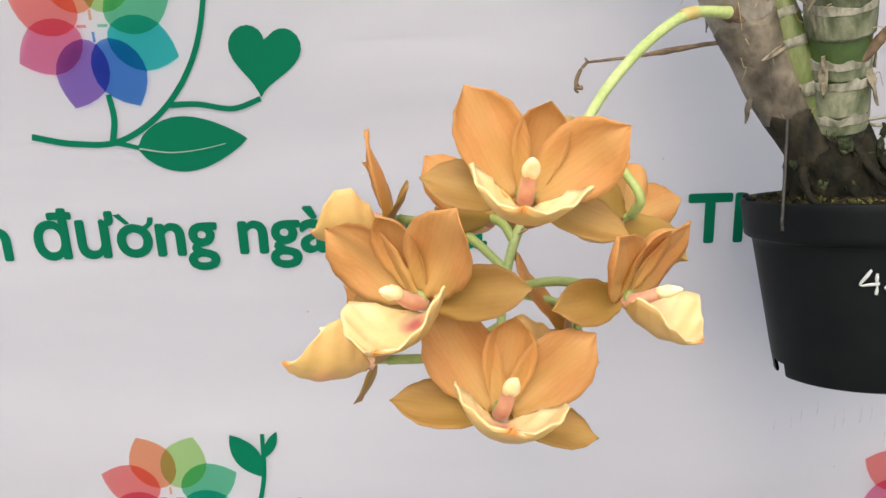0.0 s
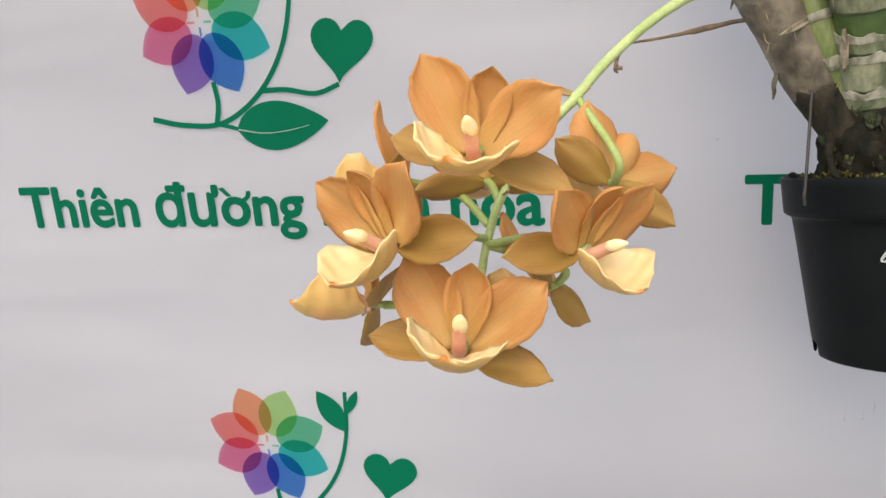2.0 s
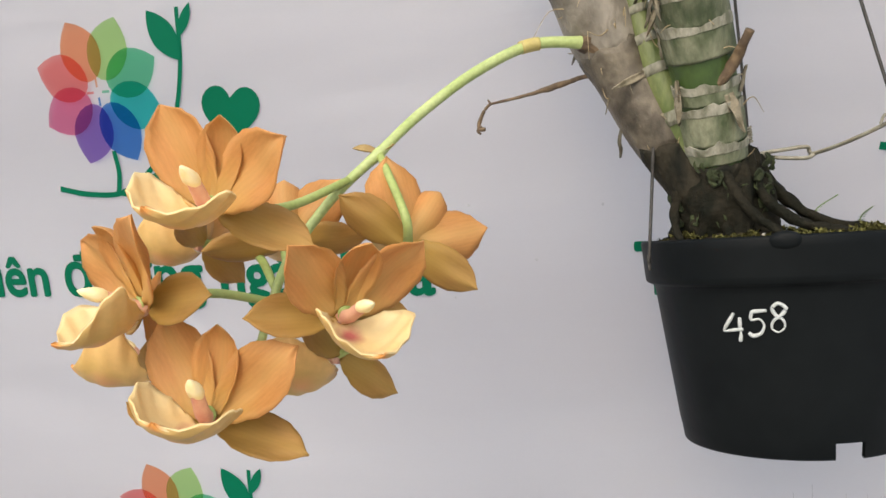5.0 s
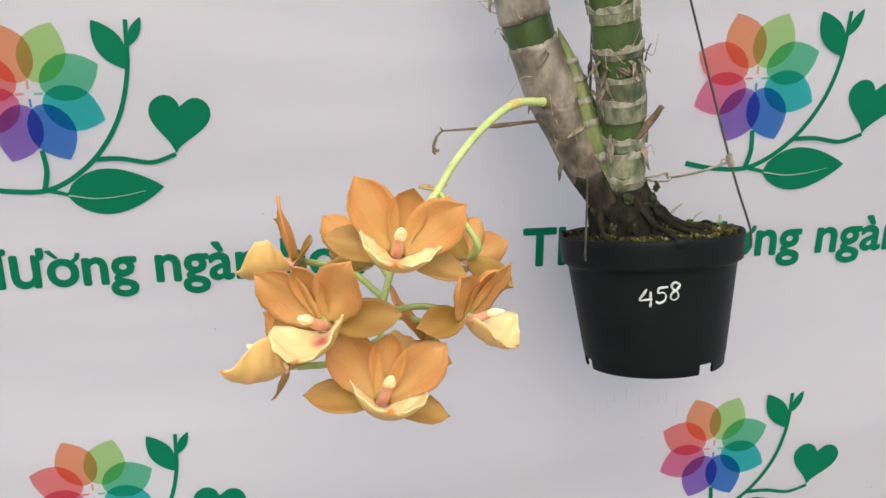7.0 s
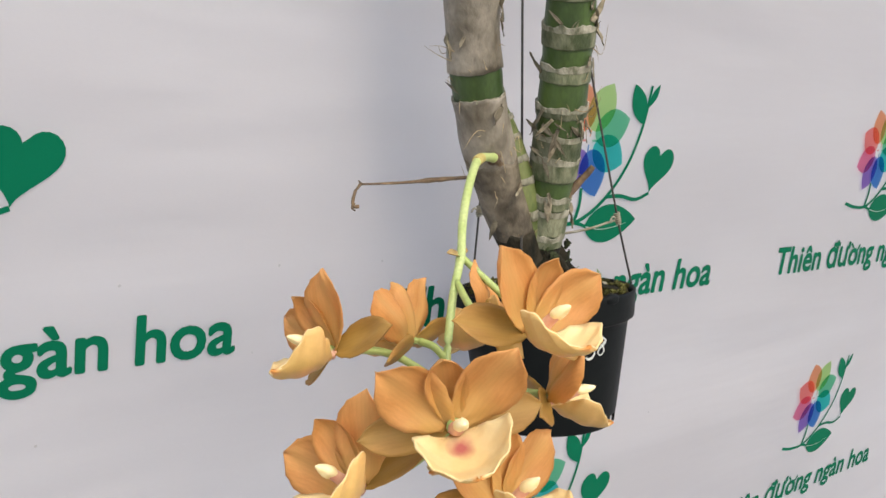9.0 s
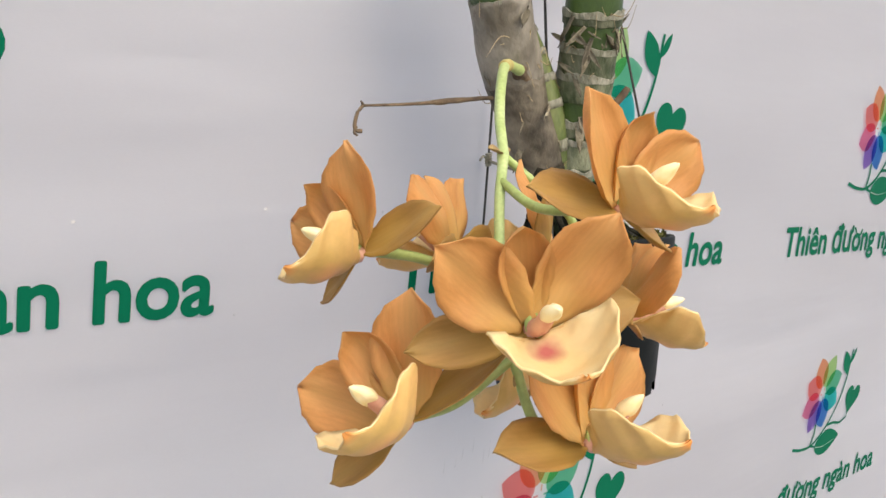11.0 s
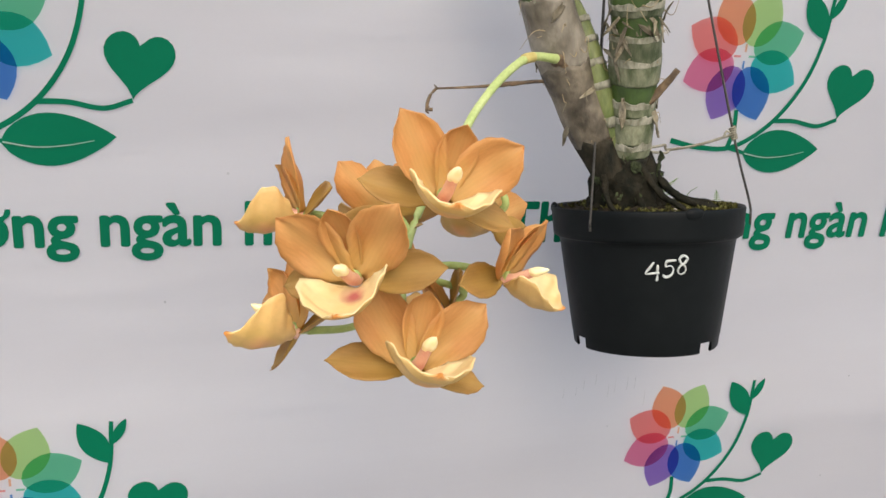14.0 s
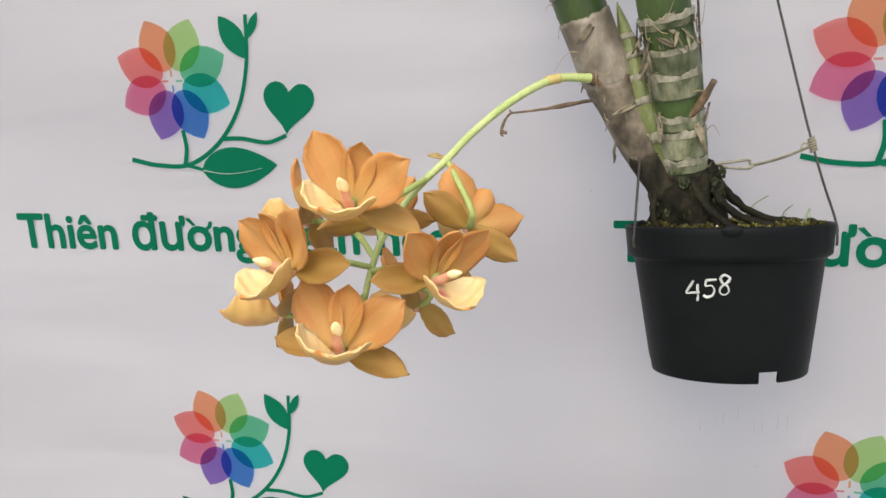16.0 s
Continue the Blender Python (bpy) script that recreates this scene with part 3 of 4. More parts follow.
potting = part("potting_mix", bm, SOIL, place=Matrix.Translation((0, 0, TOP)))
tagged(potting, "dark crumbly potting mix filling the black pot", "soil", kind="stuff")

rng = random.Random(5)
verts, faces = [], []
def tuft(p, size, rng):
    for _ in range(5):
        a = rng.uniform(0, 6.28)
        d = Vector((math.cos(a) * rng.uniform(0.2, 1), math.sin(a) * rng.uniform(0.2, 1), rng.uniform(0.5, 1.1))) * size
        q = Vector((-math.sin(a), math.cos(a), 0)) * size * 0.22
        i = len(verts)
        verts.extend([p - q, p + q, p + d * 0.6 + q * 0.8, p + d * 0.6 - q * 0.8, p + d + Vector((0, 0, -0.2 * size))])
        faces.extend([(i, i + 1, i + 2, i + 3), (i + 3, i + 2, i + 4)])
for _ in range(3200):
    a, r = rng.uniform(0, 6.28), 0.055 * math.sqrt(rng.random())
    if noise.noise(Vector((r * math.cos(a), r * math.sin(a), 3.7)) * 55) < -0.12:
        continue
    tuft(Vector((r * math.cos(a), r * math.sin(a), -0.0012 + 0.004 * max(0.0, noise.noise(Vector((r * math.cos(a), r * math.sin(a), 1.1)) * 70)) + rng.uniform(-0.001, 0.0015))), rng.uniform(0.0012, 0.0036), rng)
me = bpy.data.meshes.new("mesh")
me.from_pydata(verts, [], faces)
moss = mesh_part("moss", me, MOSS, place=Matrix.Translation((0, 0, TOP)))
tagged(moss, "olive and brown moss over the potting mix", "moss", kind="stuff")
bm = bmesh.new()
for _ in range(16):
    a, r = rng.uniform(0, 6.28), 0.053 * math.sqrt(rng.random())
    m = Matrix.Translation((r * math.cos(a), r * math.sin(a), 0.0005)) @ Euler((rng.random() * 6, rng.random() * 6, 0)).to_matrix().to_4x4() @ Matrix.Diagonal((1, rng.uniform(0.6, 1), rng.uniform(0.5, 0.9), 1))
    bmesh.ops.create_icosphere(bm, subdivisions=1, radius=rng.uniform(0.0009, 0.0022), matrix=m)
tagged(part("pebbles", bm, PEBBLE, place=Matrix.Translation((0, 0, TOP))), "small pale pebbles and bark bits on the moss", "pebbles", kind="stuff")
# little fern fronds
for at, turn, size in (((0.012, 0.004, 0.0), 20, 0.017), ((0.030, 0.012, 0.0), -30, 0.011), ((0.044, -0.006, 0.0), 70, 0.009)):
    fern = tagged(new("fern_seedling"), "tiny green fern seedling in the moss", "fern", "fern seedlings")
    fern.matrix_basis = Matrix.Translation(W(at)) @ Matrix.Rotation(radians(turn), 4, "Z")
    path = spline([(0, 0, -0.002), (0.002, 0, size * 0.6), (size * 0.7, 0, size)], 6)
    bm = bmesh.new()
    tube(bm, path, 0.00025, 5)
    part("frond_stalk", bm, FERN, fern)
    bm = bmesh.new()
    for i in range(4, len(path)):
        for s in (-1, 1):
            p = path[i]
            w = size * 0.3 * (1.2 - i / len(path))
            q = [bm.verts.new(p + Vector(c)) for c in ((0, 0, 0), (w * 0.4, s * w * 0.5, w * 0.2), (w * 0.3, s * w, 0.1 * w), (-w * 0.1, s * w * 0.55, 0))]
            bm.faces.new(q)
    part("frond", bm, FERN, fern)

# ---- the hanger ----
hanger = tagged(new("wire_hanger"), "thin dark wire hanger twisted round the pot's rim", "hanger")
hanger.matrix_basis = Matrix.Translation((0, 0, TOP))
FEET = [((0.0585, -0.019, 0.001), (0.0474, -0.0201, 0.0453)), ((-0.0472, -0.0400, 0.001), None), ((-0.020, 0.0565, 0.001), (-0.0184, 0.0494, 0.0516))]
for foot, knot in FEET:
    f = Vector(foot)
    out = Vector((f.x, f.y, 0)).normalized()
    bm = bmesh.new()
    pts = [f + out * 0.0016 + Vector((0, 0, -0.0125)), f + out * 0.0018 + Vector((0, 0, -0.006)), f + Vector((0, 0, 0.003)) + out * 0.0006]
    pts += [Vector(knot)] if knot else []
    pts += [f.lerp(HOOK, 0.40) if not knot else Vector(knot).lerp(HOOK, 0.35), HOOK]
    tube(bm, spline(pts, 6), 0.00075, 8)
    part("wire", bm, WIRE, hanger)
    if knot:
        k = Vector(knot)
        bm = bmesh.new()
        d = (HOOK - k).normalized()
        a = d.cross(Vector((0, 1, 0.2))).normalized()
        b = d.cross(a)
        tube(bm, [k + d * (-0.004 + 0.008 * t / 36) + (a * math.cos(t) + b * math.sin(t)) * 0.0017 for t in range(36)], 0.0007, 6)
        tube(bm, spline([k + a * 0.0015, k + a * 0.004 + d * 0.002, k + a * 0.0065 - d * 0.001], 5), 0.0007, 6)
        part("knot", bm, WIRE_PALE, hanger, "wire end twisted into a knot")
bm = bmesh.new()
tube(bm, spline([(0.0474, -0.0201, 0.0445), (0.030, -0.010, 0.0385), (0.0155, 0.002, 0.0355), (0.013, 0.0035, 0.0365), (0.012, 0.0015, 0.0385), (0.003, -0.005, 0.0375), (-0.012, -0.008, 0.036)], 7), 0.0009, 7)
part("tie_wire", bm, WIRE_PALE, hanger, "pale looped tie wire")
bm = bmesh.new()
tube(bm, spline([(-0.0184, 0.0494, 0.0505), (-0.016, 0.025, 0.043), (-0.004, -0.004, 0.0355), (0.011, -0.001, 0.0335), (0.0150, 0.0025, 0.0350)], 7), 0.0009, 7)
part("tie_wire", bm, WIRE_PALE, hanger, "pale looped tie wire")
bm = bmesh.new()
tube(bm, [HOOK + Vector((0, 0, z)) for z in (0, 0.2, 0.4, 0.545)], 0.0012, 8)
part("top_wire", bm, WIRE, hanger)

# ---- the orchid ----
orchid = tagged(new("orchid"), "flowering orchid with thick canes and a drooping spray of tan-orange flowers", "orchid")
orchid.matrix_basis = Matrix.Translation((0, 0, TOP))


def cane_axis(c, z):
    return Vector((c[0] + c[1] * z + c[2] * z * z, c[3] + c[4] * z + c[5] * z * z, z))


def sheath(c, za, zb, radius, mat, seed, ragged=0.004, grow=0.0007, sides=40):
    """A papery sheath round a cane, with a ragged upper edge and thickness."""
    bm = bmesh.new()
    rows, steps = [], 14
    for layer in (0, 1):
        for i in range(steps + 1):
            s = i / steps if layer == 0 else 1 - i / steps
            ring = []
            for k in range(sides):
                a = 2 * math.pi * k / sides
                edge = ragged * noise.noise(Vector((math.cos(a) * 2.2, math.sin(a) * 2.2, seed * 5.3))) + 0.5 * ragged * noise.noise(Vector((math.cos(a) * 9, math.sin(a) * 9, seed)))
                edge0 = 0.25 * ragged * noise.noise(Vector((math.cos(a) * 3, math.sin(a) * 3, seed * 2.1)))
                z = za + edge0 * (1 - s) + (zb - za + edge) * s
                p = cane_axis(c, z)
                d = (cane_axis(c, z + 0.002) - p).normalized()
                ax = d.cross(Vector((0, -1, 0))).normalized()
                ay = d.cross(ax)
                r = radius(z) + grow * (1 - 0.9 * layer) + 0.0007 * s * (1 - layer) * max(0, noise.noise(Vector((math.cos(a) * 3, math.sin(a) * 3, z * 90 + seed))))
                r += 0.00035 * noise.noise(Vector((math.cos(a) * 5, math.sin(a) * 5, z * 60)))
                ring.append(bm.verts.new(p + ax * math.cos(a) * r + ay * math.sin(a) * r))
            rows.append(ring)
    rows.append(rows[0])
    for r0, r1 in zip(rows, rows[1:]):
        for k in range(sides):
            bm.faces.new((r0[k], r0[(k + 1) % sides], r1[(k + 1) % sides], r1[k]))
    return bm


CANE1 = (-0.0154, -0.6659, 1.4431, -0.0209, -0.0839, -0.6861)
CANE2 = (-0.0216, 0.0258, -0.6096, -0.0139, -0.3488, -0.0727)


def r_cane1(z):
    return 0.0098 + 0.0048 * min(1, max(0, z / 0.10)) ** 0.8 + 0.0005 * math.sin(z * 150)


def r_cane2(z):
    return 0.0112 + 0.0030 * min(1, max(0, z / 0.10)) + 0.0003 * math.sin(z * 170)


def core(c, radius, z0, z1):
    bm = bmesh.new()
    n = 40
    tube(bm, [cane_axis(c, z0 + (z1 - z0) * i / n) for i in range(n + 1)], lambda s: radius(z0 + (z1 - z0) * s), 28)
    return bm


cane = part("cane", core(CANE1, r_cane1, -0.008, 0.26), CANE_GREEN, orchid, "stout leaning cane in grey-brown dry sheaths")
for i, (a, b) in enumerate(((-0.004, 0.043), (0.041, 0.086), (0.084, 0.124), (0.138, 0.186), (0.190, 0.258))):
    part("sheath", sheath(CANE1, a, b, r_cane1, BARK, i + 1, 0.0035, 0.0007 + 0.0001 * (5 - i)), (EARTHY, BARK, PAPERY, PAPERY, PAPERY)[i], cane)
    if i > 1:
        part("sheath_edge", sheath(CANE1, b - 0.0012, b + 0.0002, r_cane1, BARK, i + 1, 0.0022, 0.0010), SHEATH_EDGE, cane)
cane = part("cane", core(CANE2, r_cane2, -0.008, 0.26), CANE_GREEN, orchid, "upright green cane ringed by pale papery sheaths")
for i, (a, b) in enumerate(((-0.004, 0.034), (0.0345, 0.042), (0.0425, 0.0575), (0.0585, 0.066), (0.0755, 0.089), (0.088, 0.102), (0.1125, 0.119), (0.132, 0.141), (0.1505, 0.162), (0.175, 0.19), (0.205, 0.25))):
    part("sheath", sheath(CANE2, a, b, r_cane2, SHEATH, i + 11, 0.0024, 0.0008), EARTHY if i == 0 else SHEATH, cane)
    if i > 0:
        part("sheath_edge", sheath(CANE2, b - 0.0030, b + 0.0002, r_cane2, SHEATH, i + 11, 0.0024, 0.0011), SHEATH_EDGE, cane)
# torn husk on the canes
rng = random.Random(41)
for i in range(60):
    c, r = (CANE2, r_cane2) if i % 3 else (CANE1, r_cane1)
    z = rng.choice((0.064, 0.092, 0.098, 0.104, 0.112, 0.14, 0.16)) + rng.uniform(-0.006, 0.006) if i % 3 else rng.uniform(0.05, 0.19)
    a = rng.uniform(2.9, 6.8)
    o = Vector((math.cos(a), math.sin(a), 0))
    side = Vector((-o.y, o.x, 0))
    base = cane_axis(c, z) + o * (r(z) + 0.0011)
    d = (side * rng.uniform(-1, 1) + Vector((0, 0, rng.choice((-1, 1)) * rng.uniform(0.3, 1.2)))).normalized()
    ln = rng.uniform(0.007, 0.018)
    flake = blade(ln, ln * rng.uniform(0.08, 0.30), cup=rng.uniform(0.2, 0.9), bend=rng.uniform(-0.03, 0.14), wave=0.5, seed=i, thick=0.00025, rows=10, cols=4, foot=0.8, widest=0.35)
    part("husk_flake", flake, FLAKE, orchid, place=aim(base, base + d, o))
# young shoot between the canes
bm = bmesh.new()
sh = spline([(-0.026, -0.024, 0.02), (-0.038, -0.034, 0.060), (-0.046, -0.036, 0.088), (-0.053, -0.034, 0.112), (-0.059, -0.030, 0.133)], 8)
tube(bm, sh, lambda s: 0.0072 * (1 - s ** 3) + 0.0003, 16)
shoot = part("shoot", bm, SHOOT, orchid, "young green shoot with pale sheath rings")
for k in (6, 11, 15, 19, 23):
    bm = bmesh.new()
    ring = [sh[k], sh[k].lerp(sh[k + 1], 0.5), sh[k + 1].lerp(sh[k + 2], 0.2)]
    tube(bm, ring, lambda s, k=k: 0.0072 * (1 - (k / 32) ** 3) + 0.0008 - 0.0003 * s, 16, rough=0.15)
    part("sheath", bm, SHEATH_EDGE, shoot)
# roots gripping the foot of the canes
rng = random.Random(11)
for i in range(40):
    a = rng.uniform(0, 6.28)
    c = Vector((-0.020, -0.018, 0))
    o = Vector((math.cos(a), math.sin(a), 0))
    top = c + o * rng.uniform(0.008, 0.011) + Vector((-0.006 * rng.random(), 0, rng.uniform(0.012, 0.046)))
    end = c + o * rng.uniform(0.017, 0.026) + Vector((0, 0, -0.003))
    end = Vector((max(-0.05, min(0.05, end.x)), max(-0.05, min(0.05, end.y)), end.z))
    mid = top.lerp(end, 0.5) + Vector((rng.uniform(-0.004, 0.004), rng.uniform(-0.004, 0.004), rng.uniform(-0.007, -0.002))) - o * 0.003
    bm = bmesh.new()
    tube(bm, spline([top, mid, end], 8), lambda s, w=rng.uniform(0.0014, 0.0030): w * (1 - 0.35 * s), 9, rough=0.3)
    part("root", bm, ROOT, orchid)
# long surface roots that run out over the soil
for pts, w in (([(-0.012, -0.022, 0.040), (-0.003, -0.030, 0.018), (0.010, -0.036, 0.006), (0.028, -0.040, 0.001), (0.040, -0.034, -0.003)], 0.0030),
               ([(-0.024, -0.028, 0.044), (-0.016, -0.035, 0.026), (-0.006, -0.040, 0.010), (0.004, -0.047, 0.002), (0.008, -0.053, -0.003)], 0.0027),
               ([(-0.008, -0.012, 0.034), (0.004, -0.014, 0.016), (0.018, -0.012, 0.006), (0.034, -0.014, 0.002), (0.046, -0.010, -0.004)], 0.0032),
               ([(-0.034, -0.026, 0.036), (-0.038, -0.034, 0.016), (-0.036, -0.041, 0.003), (-0.030, -0.046, -0.004)], 0.0024)):
    bm = bmesh.new()
    tube(bm, spline(pts, 9), lambda s, w=w: w * (0.95 - 0.5 * s), 10, rough=0.7)
    part("root", bm, ROOT, orchid)
# moss creeping up the root crown
rng2 = random.Random(77)
for i in range(26):
    a = rng2.uniform(3.4, 6.3)
    p = Vector((-0.021 + 0.021 * math.cos(a), -0.019 + 0.018 * math.sin(a), rng2.uniform(0.004, 0.030)))
    part("moss_patch", blade(0.006, 0.0045, cup=0.5, wave=0.5, seed=i, thick=0.0008, rows=6, cols=4, foot=0.7), MOSS_DARK, orchid, place=aim(p, p + Vector((rng2.uniform(-0.5, 0.5), 0, 1)), Vector((math.cos(a), math.sin(a), 0.2))))
bm = bmesh.new()
bmesh.ops.create_icosphere(bm, subdivisions=5, radius=1)
for v in bm.verts:
    d = 1 + 0.20 * noise.noise(v.co * 2.5) + 0.13 * noise.noise(v.co * 6) + 0.05 * noise.noise(v.co * 15)
    v.co = Vector((v.co.x * 0.0215, v.co.y * 0.0185, v.co.z * 0.034)) * d + Vector((-0.021, -0.020, 0.009))
part("root_crown", bm, ROOT, orchid, "dark fibrous root crown")
# frayed fibres on the sheaths
rng = random.Random(23)
for i in range(64):
    c, r = (CANE1, r_cane1) if i % 2 else (CANE2, r_cane2)
    z = rng.uniform(0.03, 0.15)
    a = rng.uniform(2.6, 7.0)
    o = Vector((math.cos(a), math.sin(a), 0))
    p = cane_axis(c, z) + o * (r(z) + 0.0004)
    t = Vector((-o.y, o.x, 0)) * rng.uniform(-1, 1)
    ln = rng.choice((0.005, 0.007, 0.009, 0.012, 0.018))
    bm = bmesh.new()
    tube(bm, spline([p - o * 0.001, p + (o * 0.25 + t * 0.5 + Vector((0, 0, rng.uniform(-0.4, 0.6)))) * ln, p + (o * 0.4 + t + Vector((0, 0, rng.uniform(-0.6, 0.7)))) * ln], 4), lambda s: 0.00035 * (1 - 0.7 * s), 5)
    part("fibre", bm, FIBRE, orchid)
# old broken stub and dry twig
bm = bmesh.new()
tube(bm, spline([(-0.017, -0.045, 0.062), (-0.0095, -0.0470, 0.0697), (-0.0045, -0.0515, 0.0765), (-0.0016, -0.0536, 0.0808)], 6), lambda s: 0.0022 * (1.15 - 0.35 * s), 10, rough=0.3)
part("stub", bm, TWIG, orchid, "broken brown cane stub")
bm = bmesh.new()
tube(bm, spline([(-0.060, -0.034, 0.0745), (-0.0727, -0.0312, 0.0765), (-0.088, -0.0235, 0.0760), (-0.1040, -0.0165, 0.0750), (-0.118, -0.0115, 0.0745), (-0.1347, -0.0050, 0.0744)], 6), lambda s: 0.0012 * (1 - 0.45 * s) + 0.0006 * math.exp(-((s - 0.5) / 0.1) ** 2), 8, rough=0.4)
tube(bm, spline([(-0.1347, -0.0050, 0.0744), (-0.1378, -0.0055, 0.0712), (-0.1402, -0.0062, 0.0660), (-0.1404, -0.0067, 0.0622), (-0.1372, -0.0070, 0.0618)], 5), lambda s: 0.0008 + 0.0004 * s, 8, rough=0.4)
tube(bm, spline([(-0.1398, -0.0064, 0.0640), (-0.1412, -0.0068, 0.0612), (-0.1396, -0.0072, 0.0594)], 5), lambda s: 0.0011 - 0.0005 * s, 7, rough=0.4)
tube(bm, spline([(-0.1340, -0.0052, 0.0744), (-0.1352, -0.0050, 0.0760), (-0.1356, -0.0048, 0.0768)], 4), lambda s: 0.0007 - 0.0003 * s, 6)
part("dry_twig", bm, TWIG, orchid, "dry brown twig, last year's flower stalk")
# flower stalk
AXIS = [(-0.0672, -0.0446, 0.0866), (-0.0717, -0.0493, 0.0875), (-0.0893, -0.0616, 0.0868), (-0.1075, -0.0805, 0.0745), (-0.1240, -0.0995, 0.0570), (-0.1349, -0.1145, 0.0412), (-0.1484, -0.1285, 0.0240), (-0.1600, -0.1420, 0.0020), (-0.1650, -0.1490, -0.0170), (-0.1660, -0.1560, -0.0330)]
line = spline(AXIS, 8)
bm = bmesh.new()
tube(bm, line, lambda s: 0.0026 * (1 - 0.38 * s) + 0.0004 * math.exp(-((s - 0.11) / 0.02) ** 2) + 0.0004 * math.exp(-((s - 0.56) / 0.015) ** 2), 14)
stalk = part("flower_stalk", bm, RACHIS, orchid, "arching pale green flower stalk")
bm = bmesh.new()
tube(bm, spline([(-0.0662, -0.0436, 0.0862), (-0.0688, -0.0464, 0.0869), (-0.0714, -0.0490, 0.0873)], 6), lambda s: 0.0056 - 0.0026 * s, 14, rough=0.5)
part("collar", bm, TWIG, stalk, "dry brown collar at the stalk's foot")
bm = bmesh.new()
tube(bm, spline([(-0.0862, -0.0594, 0.0874), (-0.0893, -0.0616, 0.0868), (-0.0925, -0.0645, 0.0856)], 4), lambda s: 0.0029, 14)
part("node_ring", bm, NODE, stalk, "yellowish node on the green stalk")
for p, d, ln in (((-0.1349, -0.1145, 0.0412), (-0.8, -0.3, 0.2), 0.011), ((-0.1349, -0.1145, 0.0412), (0.5, 0.3, 0.3), 0.007), ((-0.0893, -0.0616, 0.0868), (-0.6, -0.6, 0.1), 0.006), ((-0.1600, -0.1420, 0.0020), (0.6, -0.4, 0.3), 0.006), ((-0.1660, -0.1560, -0.0330), (-0.4, -0.3, -0.6), 0.006)):
    base = Vector(p)
    part("bract", blade(ln, ln * 0.42, cup=0.6, thick=0.0005, rows=8, cols=4), BRACT, stalk, place=aim(base, base + Vector(d), (0.2, -0.6, 0.8)))

# flowers: centre, facing, upward, size
FLOWERS = [((-0.1509, -0.1930, 0.0198), (0.102, -0.988, 0.114), (0.244, 0.136, 0.960), 0.887, 45),
           ((-0.1870, -0.1915, -0.0119), (-0.279, -0.946, -0.162), (-0.205, -0.106, 0.973), 0.902, 63),
           ((-0.1627, -0.1871, -0.0498), (0.256, -0.927, 0.272), (0.183, 0.323, 0.929), 0.908, 70),
           ((-0.1209, -0.1646, -0.0180), (0.836, -0.483, -0.260), (0.266, -0.058, 0.962), 0.825, 64),
           ((-0.2135, -0.1607, -0.0390), (-0.885, -0.432, 0.235), (-0.126, 0.583, 0.803), 0.900, 70),
           ((-0.2118, -0.1346, 0.0096), (-0.981, -0.188, 0.043), (-0.066, 0.535, 0.842), 0.807, 61),
           ((-0.1215, -0.1200, 0.0050), (-0.62, 0.78, -0.10), (0.55, 0.25, 0.80), 0.80, 40),
           ((-0.1720, -0.1290, 0.0080), (-0.55, 0.80, 0.05), (-0.1, 0.1, 1.0), 0.80, 57),
           ((-0.1450, -0.1370, -0.0360), (-0.95, -0.10, -0.30), (-0.30, 0.60, 0.74), 0.82, 64)]
TIPS = {"pl": (-0.0285, 0.0065, 0.0315), "pr": (0.0295, 0.0055, 0.0305), "do": (0.0, 0.0060, 0.0330), "ll": (-0.0390, -0.013, -0.0045), "lr": (0.0385, -0.012, -0.0045)}


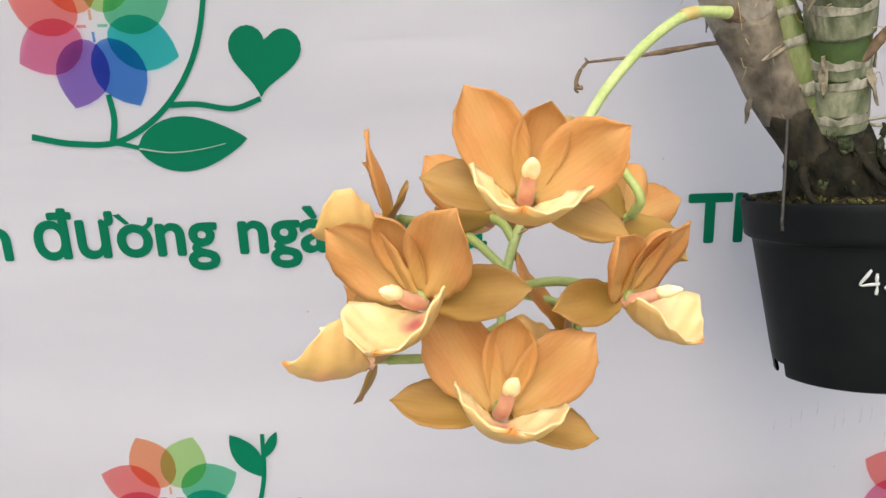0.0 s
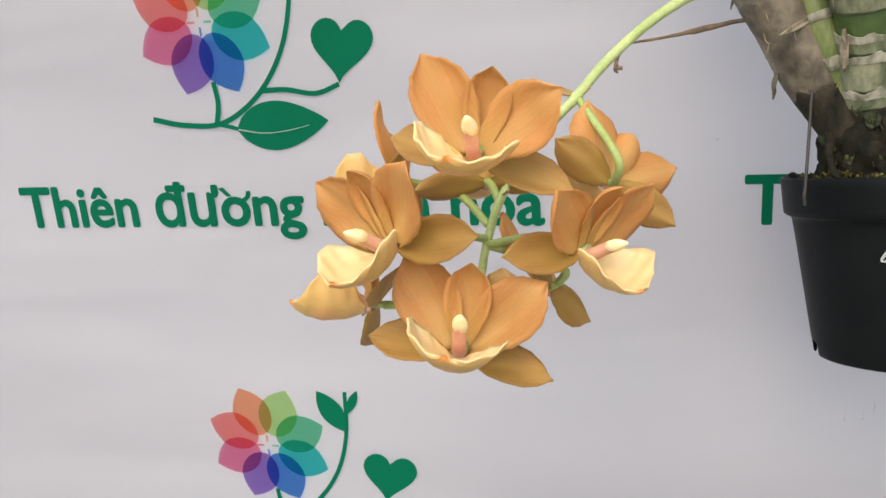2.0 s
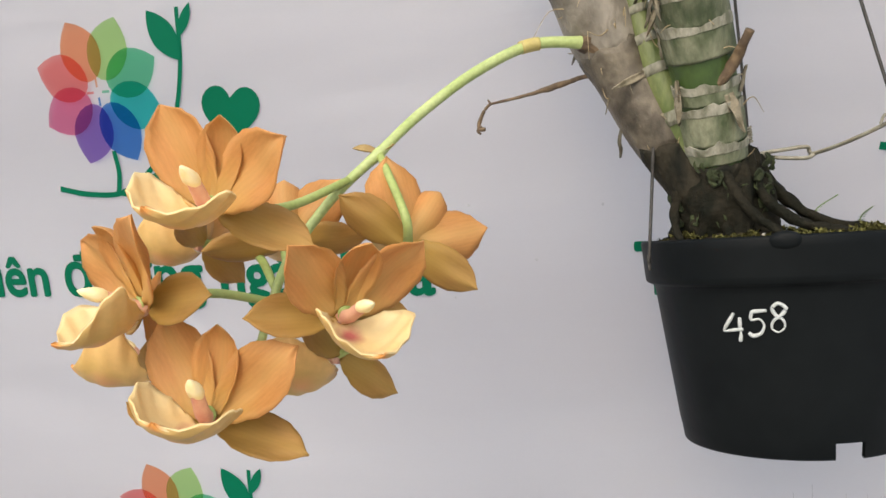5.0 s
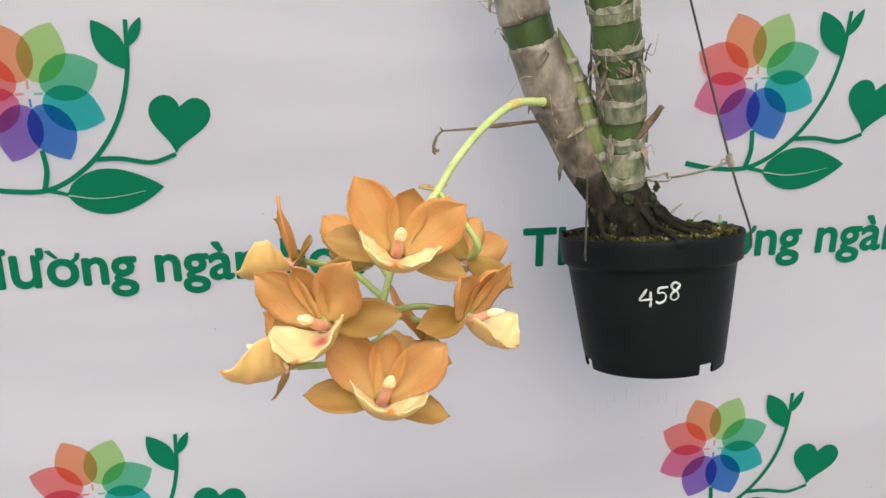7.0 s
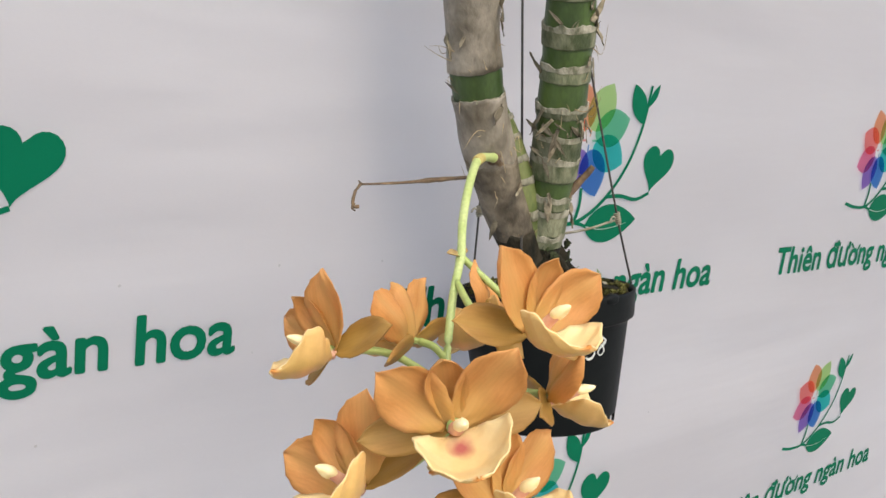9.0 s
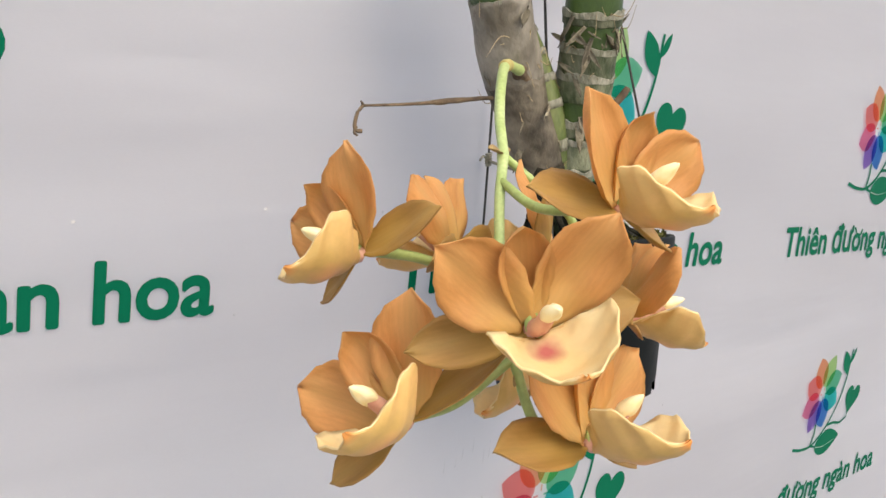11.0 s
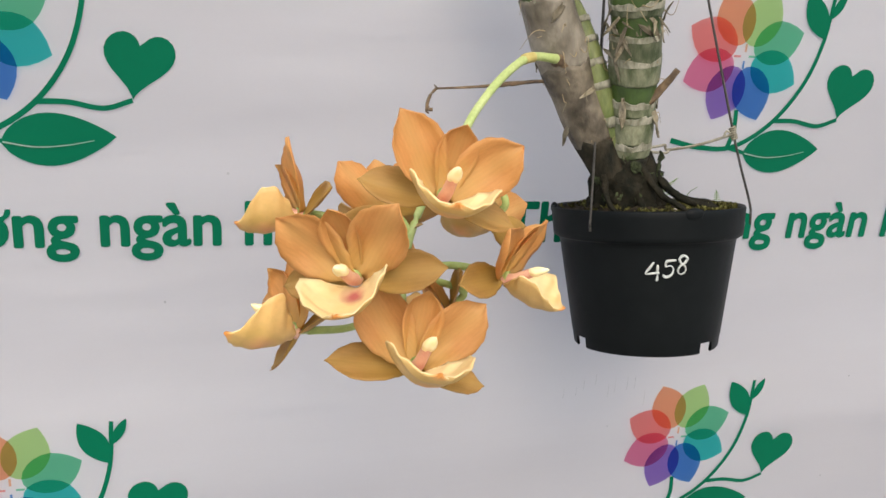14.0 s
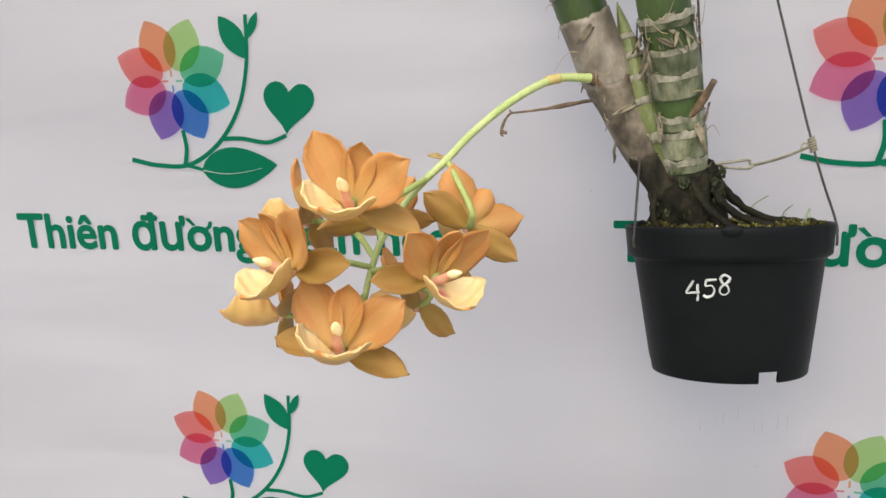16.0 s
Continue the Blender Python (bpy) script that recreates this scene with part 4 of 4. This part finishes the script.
def templates(seed):
    made = []
    for key, base, width, kind, opts in (("pl", (-0.0022, -0.001, 0.000), 0.0265, "petal", dict(cup=0.30, bulge=-0.05, tip=-0.10, wave=0.10, widest=0.52, fold=0.10)),
                                         ("pr", (0.0022, -0.0015, 0.000), 0.0265, "petal", dict(cup=0.30, bulge=-0.05, tip=-0.10, wave=0.10, widest=0.52, fold=0.10)),
                                         ("do", (0.0, -0.0035, 0.001), 0.0200, "dorsal_sepal", dict(cup=0.62, bulge=-0.08, tip=0.45, wave=0.05, widest=0.56, foot=0.42)),
                                         ("ll", (-0.001, -0.003, -0.001), 0.0195, "lateral_sepal", dict(cup=0.24, bend=0.10, tip=-0.06, wave=0.07, widest=0.48)),
                                         ("lr", (0.001, -0.003, -0.001), 0.0195, "lateral_sepal", dict(cup=0.24, bend=0.10, tip=-0.06, wave=0.07, widest=0.48))):
        length = (Vector(TIPS[key]) - Vector(base)).length
        face = (0, 1, 0) if key in ("pl", "pr") else (0, 1, -0.15) if key == "do" else (0, 1, 0.55)
        bm = blade(length, width, seed=seed + len(key) + sum(map(ord, key)), **opts)
        made.append((kind, finish(bm), SEPAL if kind == "lateral_sepal" else PETAL, aim(base, TIPS[key], face)))
    lip = finish(lip_shape(seed))
    lip.materials.append(LIP)
    lip.materials.append(LIP_OUT)
    made.append(("lip", lip, LIP, Matrix.Identity(4)))
    bm = bmesh.new()
    tube(bm, spline([(0, -0.002, -0.002), (0, 0.005, 0.0005), (0, 0.010, 0.0042), (0, 0.0140, 0.0070)], 5), lambda s: 0.0032 - 0.0008 * s, 12)
    made.append(("column", finish(bm), COLUMN, Matrix.Identity(4)))
    bm = bmesh.new()
    bmesh.ops.create_uvsphere(bm, u_segments=16, v_segments=10, radius=1)
    for v in bm.verts:
        k = (1 - 0.30 * v.co.y - 0.22 * max(0.0, v.co.y) ** 3) * (1 - 0.12 * (abs(v.co.x) < 0.25))
        v.co = Vector((v.co.x * 0.0030 * k, v.co.y * 0.0062, v.co.z * 0.0027 * k)) * (1 + 0.08 * noise.noise(v.co * 2 + Vector((seed, 0, 0))))
    made.append(("anther_cap", finish(bm), ANTHER, Matrix.Translation((0, 0.0162, 0.0080)) @ Matrix.Rotation(radians(25), 4, "X")))
    bm = bmesh.new()
    tube(bm, spline([(0, -0.008, 0), (0, -0.005, 0), (0, -0.002, 0), (0, 0.001, 0)], 3), lambda s: 0.0016 + 0.002 * s * s, 12)
    made.append(("receptacle", finish(bm), STALK, Matrix.Identity(4)))
    return made


KINDS = [templates(s) for s in (1, 4, 9)]
for i, (c, fwd, up, size, at) in enumerate(FLOWERS):
    y = Vector(fwd).normalized()
    z = Vector(up)
    z = (z - y * z.dot(y)).normalized()
    x = -y.cross(z)
    # the face's own right hand is mirrored, so the axes are turned about the upward axis
    m = Matrix((-x, y, z)).transposed().to_4x4()
    m.translation = c
    m = m @ Matrix.Diagonal((size, size, size, 1))
    kit = KINDS[i % 3]
    name, me, mat, p = kit[-1]
    flower = mesh_part("flower", me, mat, orchid, "tan-orange orchid flower with a cream scooped lip", place=m)
    var = random.Random(31 + i)
    for name, me, mat, p in kit[:-1]:
        loose = 1.0 if name in ("petal", "dorsal_sepal", "lateral_sepal") else 0.0
        turn = Euler([radians(loose * var.uniform(-a, a)) for a in (5, 4, 9)]).to_matrix().to_4x4()
        mesh_part(name, me, mat, flower, place=p @ turn @ Matrix.Diagonal((1 + loose * var.uniform(-0.07, 0.07), 1, 1 + loose * var.uniform(-0.03, 0.03), 1)))
    back = Vector(c) - y * 0.007 * size
    root = line[min(at, len(line) - 1)]
    bm = bmesh.new()
    bend = back - y * (back - root).length * 0.35
    tube(bm, spline([root, root.lerp(bend, 0.75), back], 8), lambda s: 0.00165 + 0.0002 * s, 10)
    part("pedicel", bm, STALK, stalk)
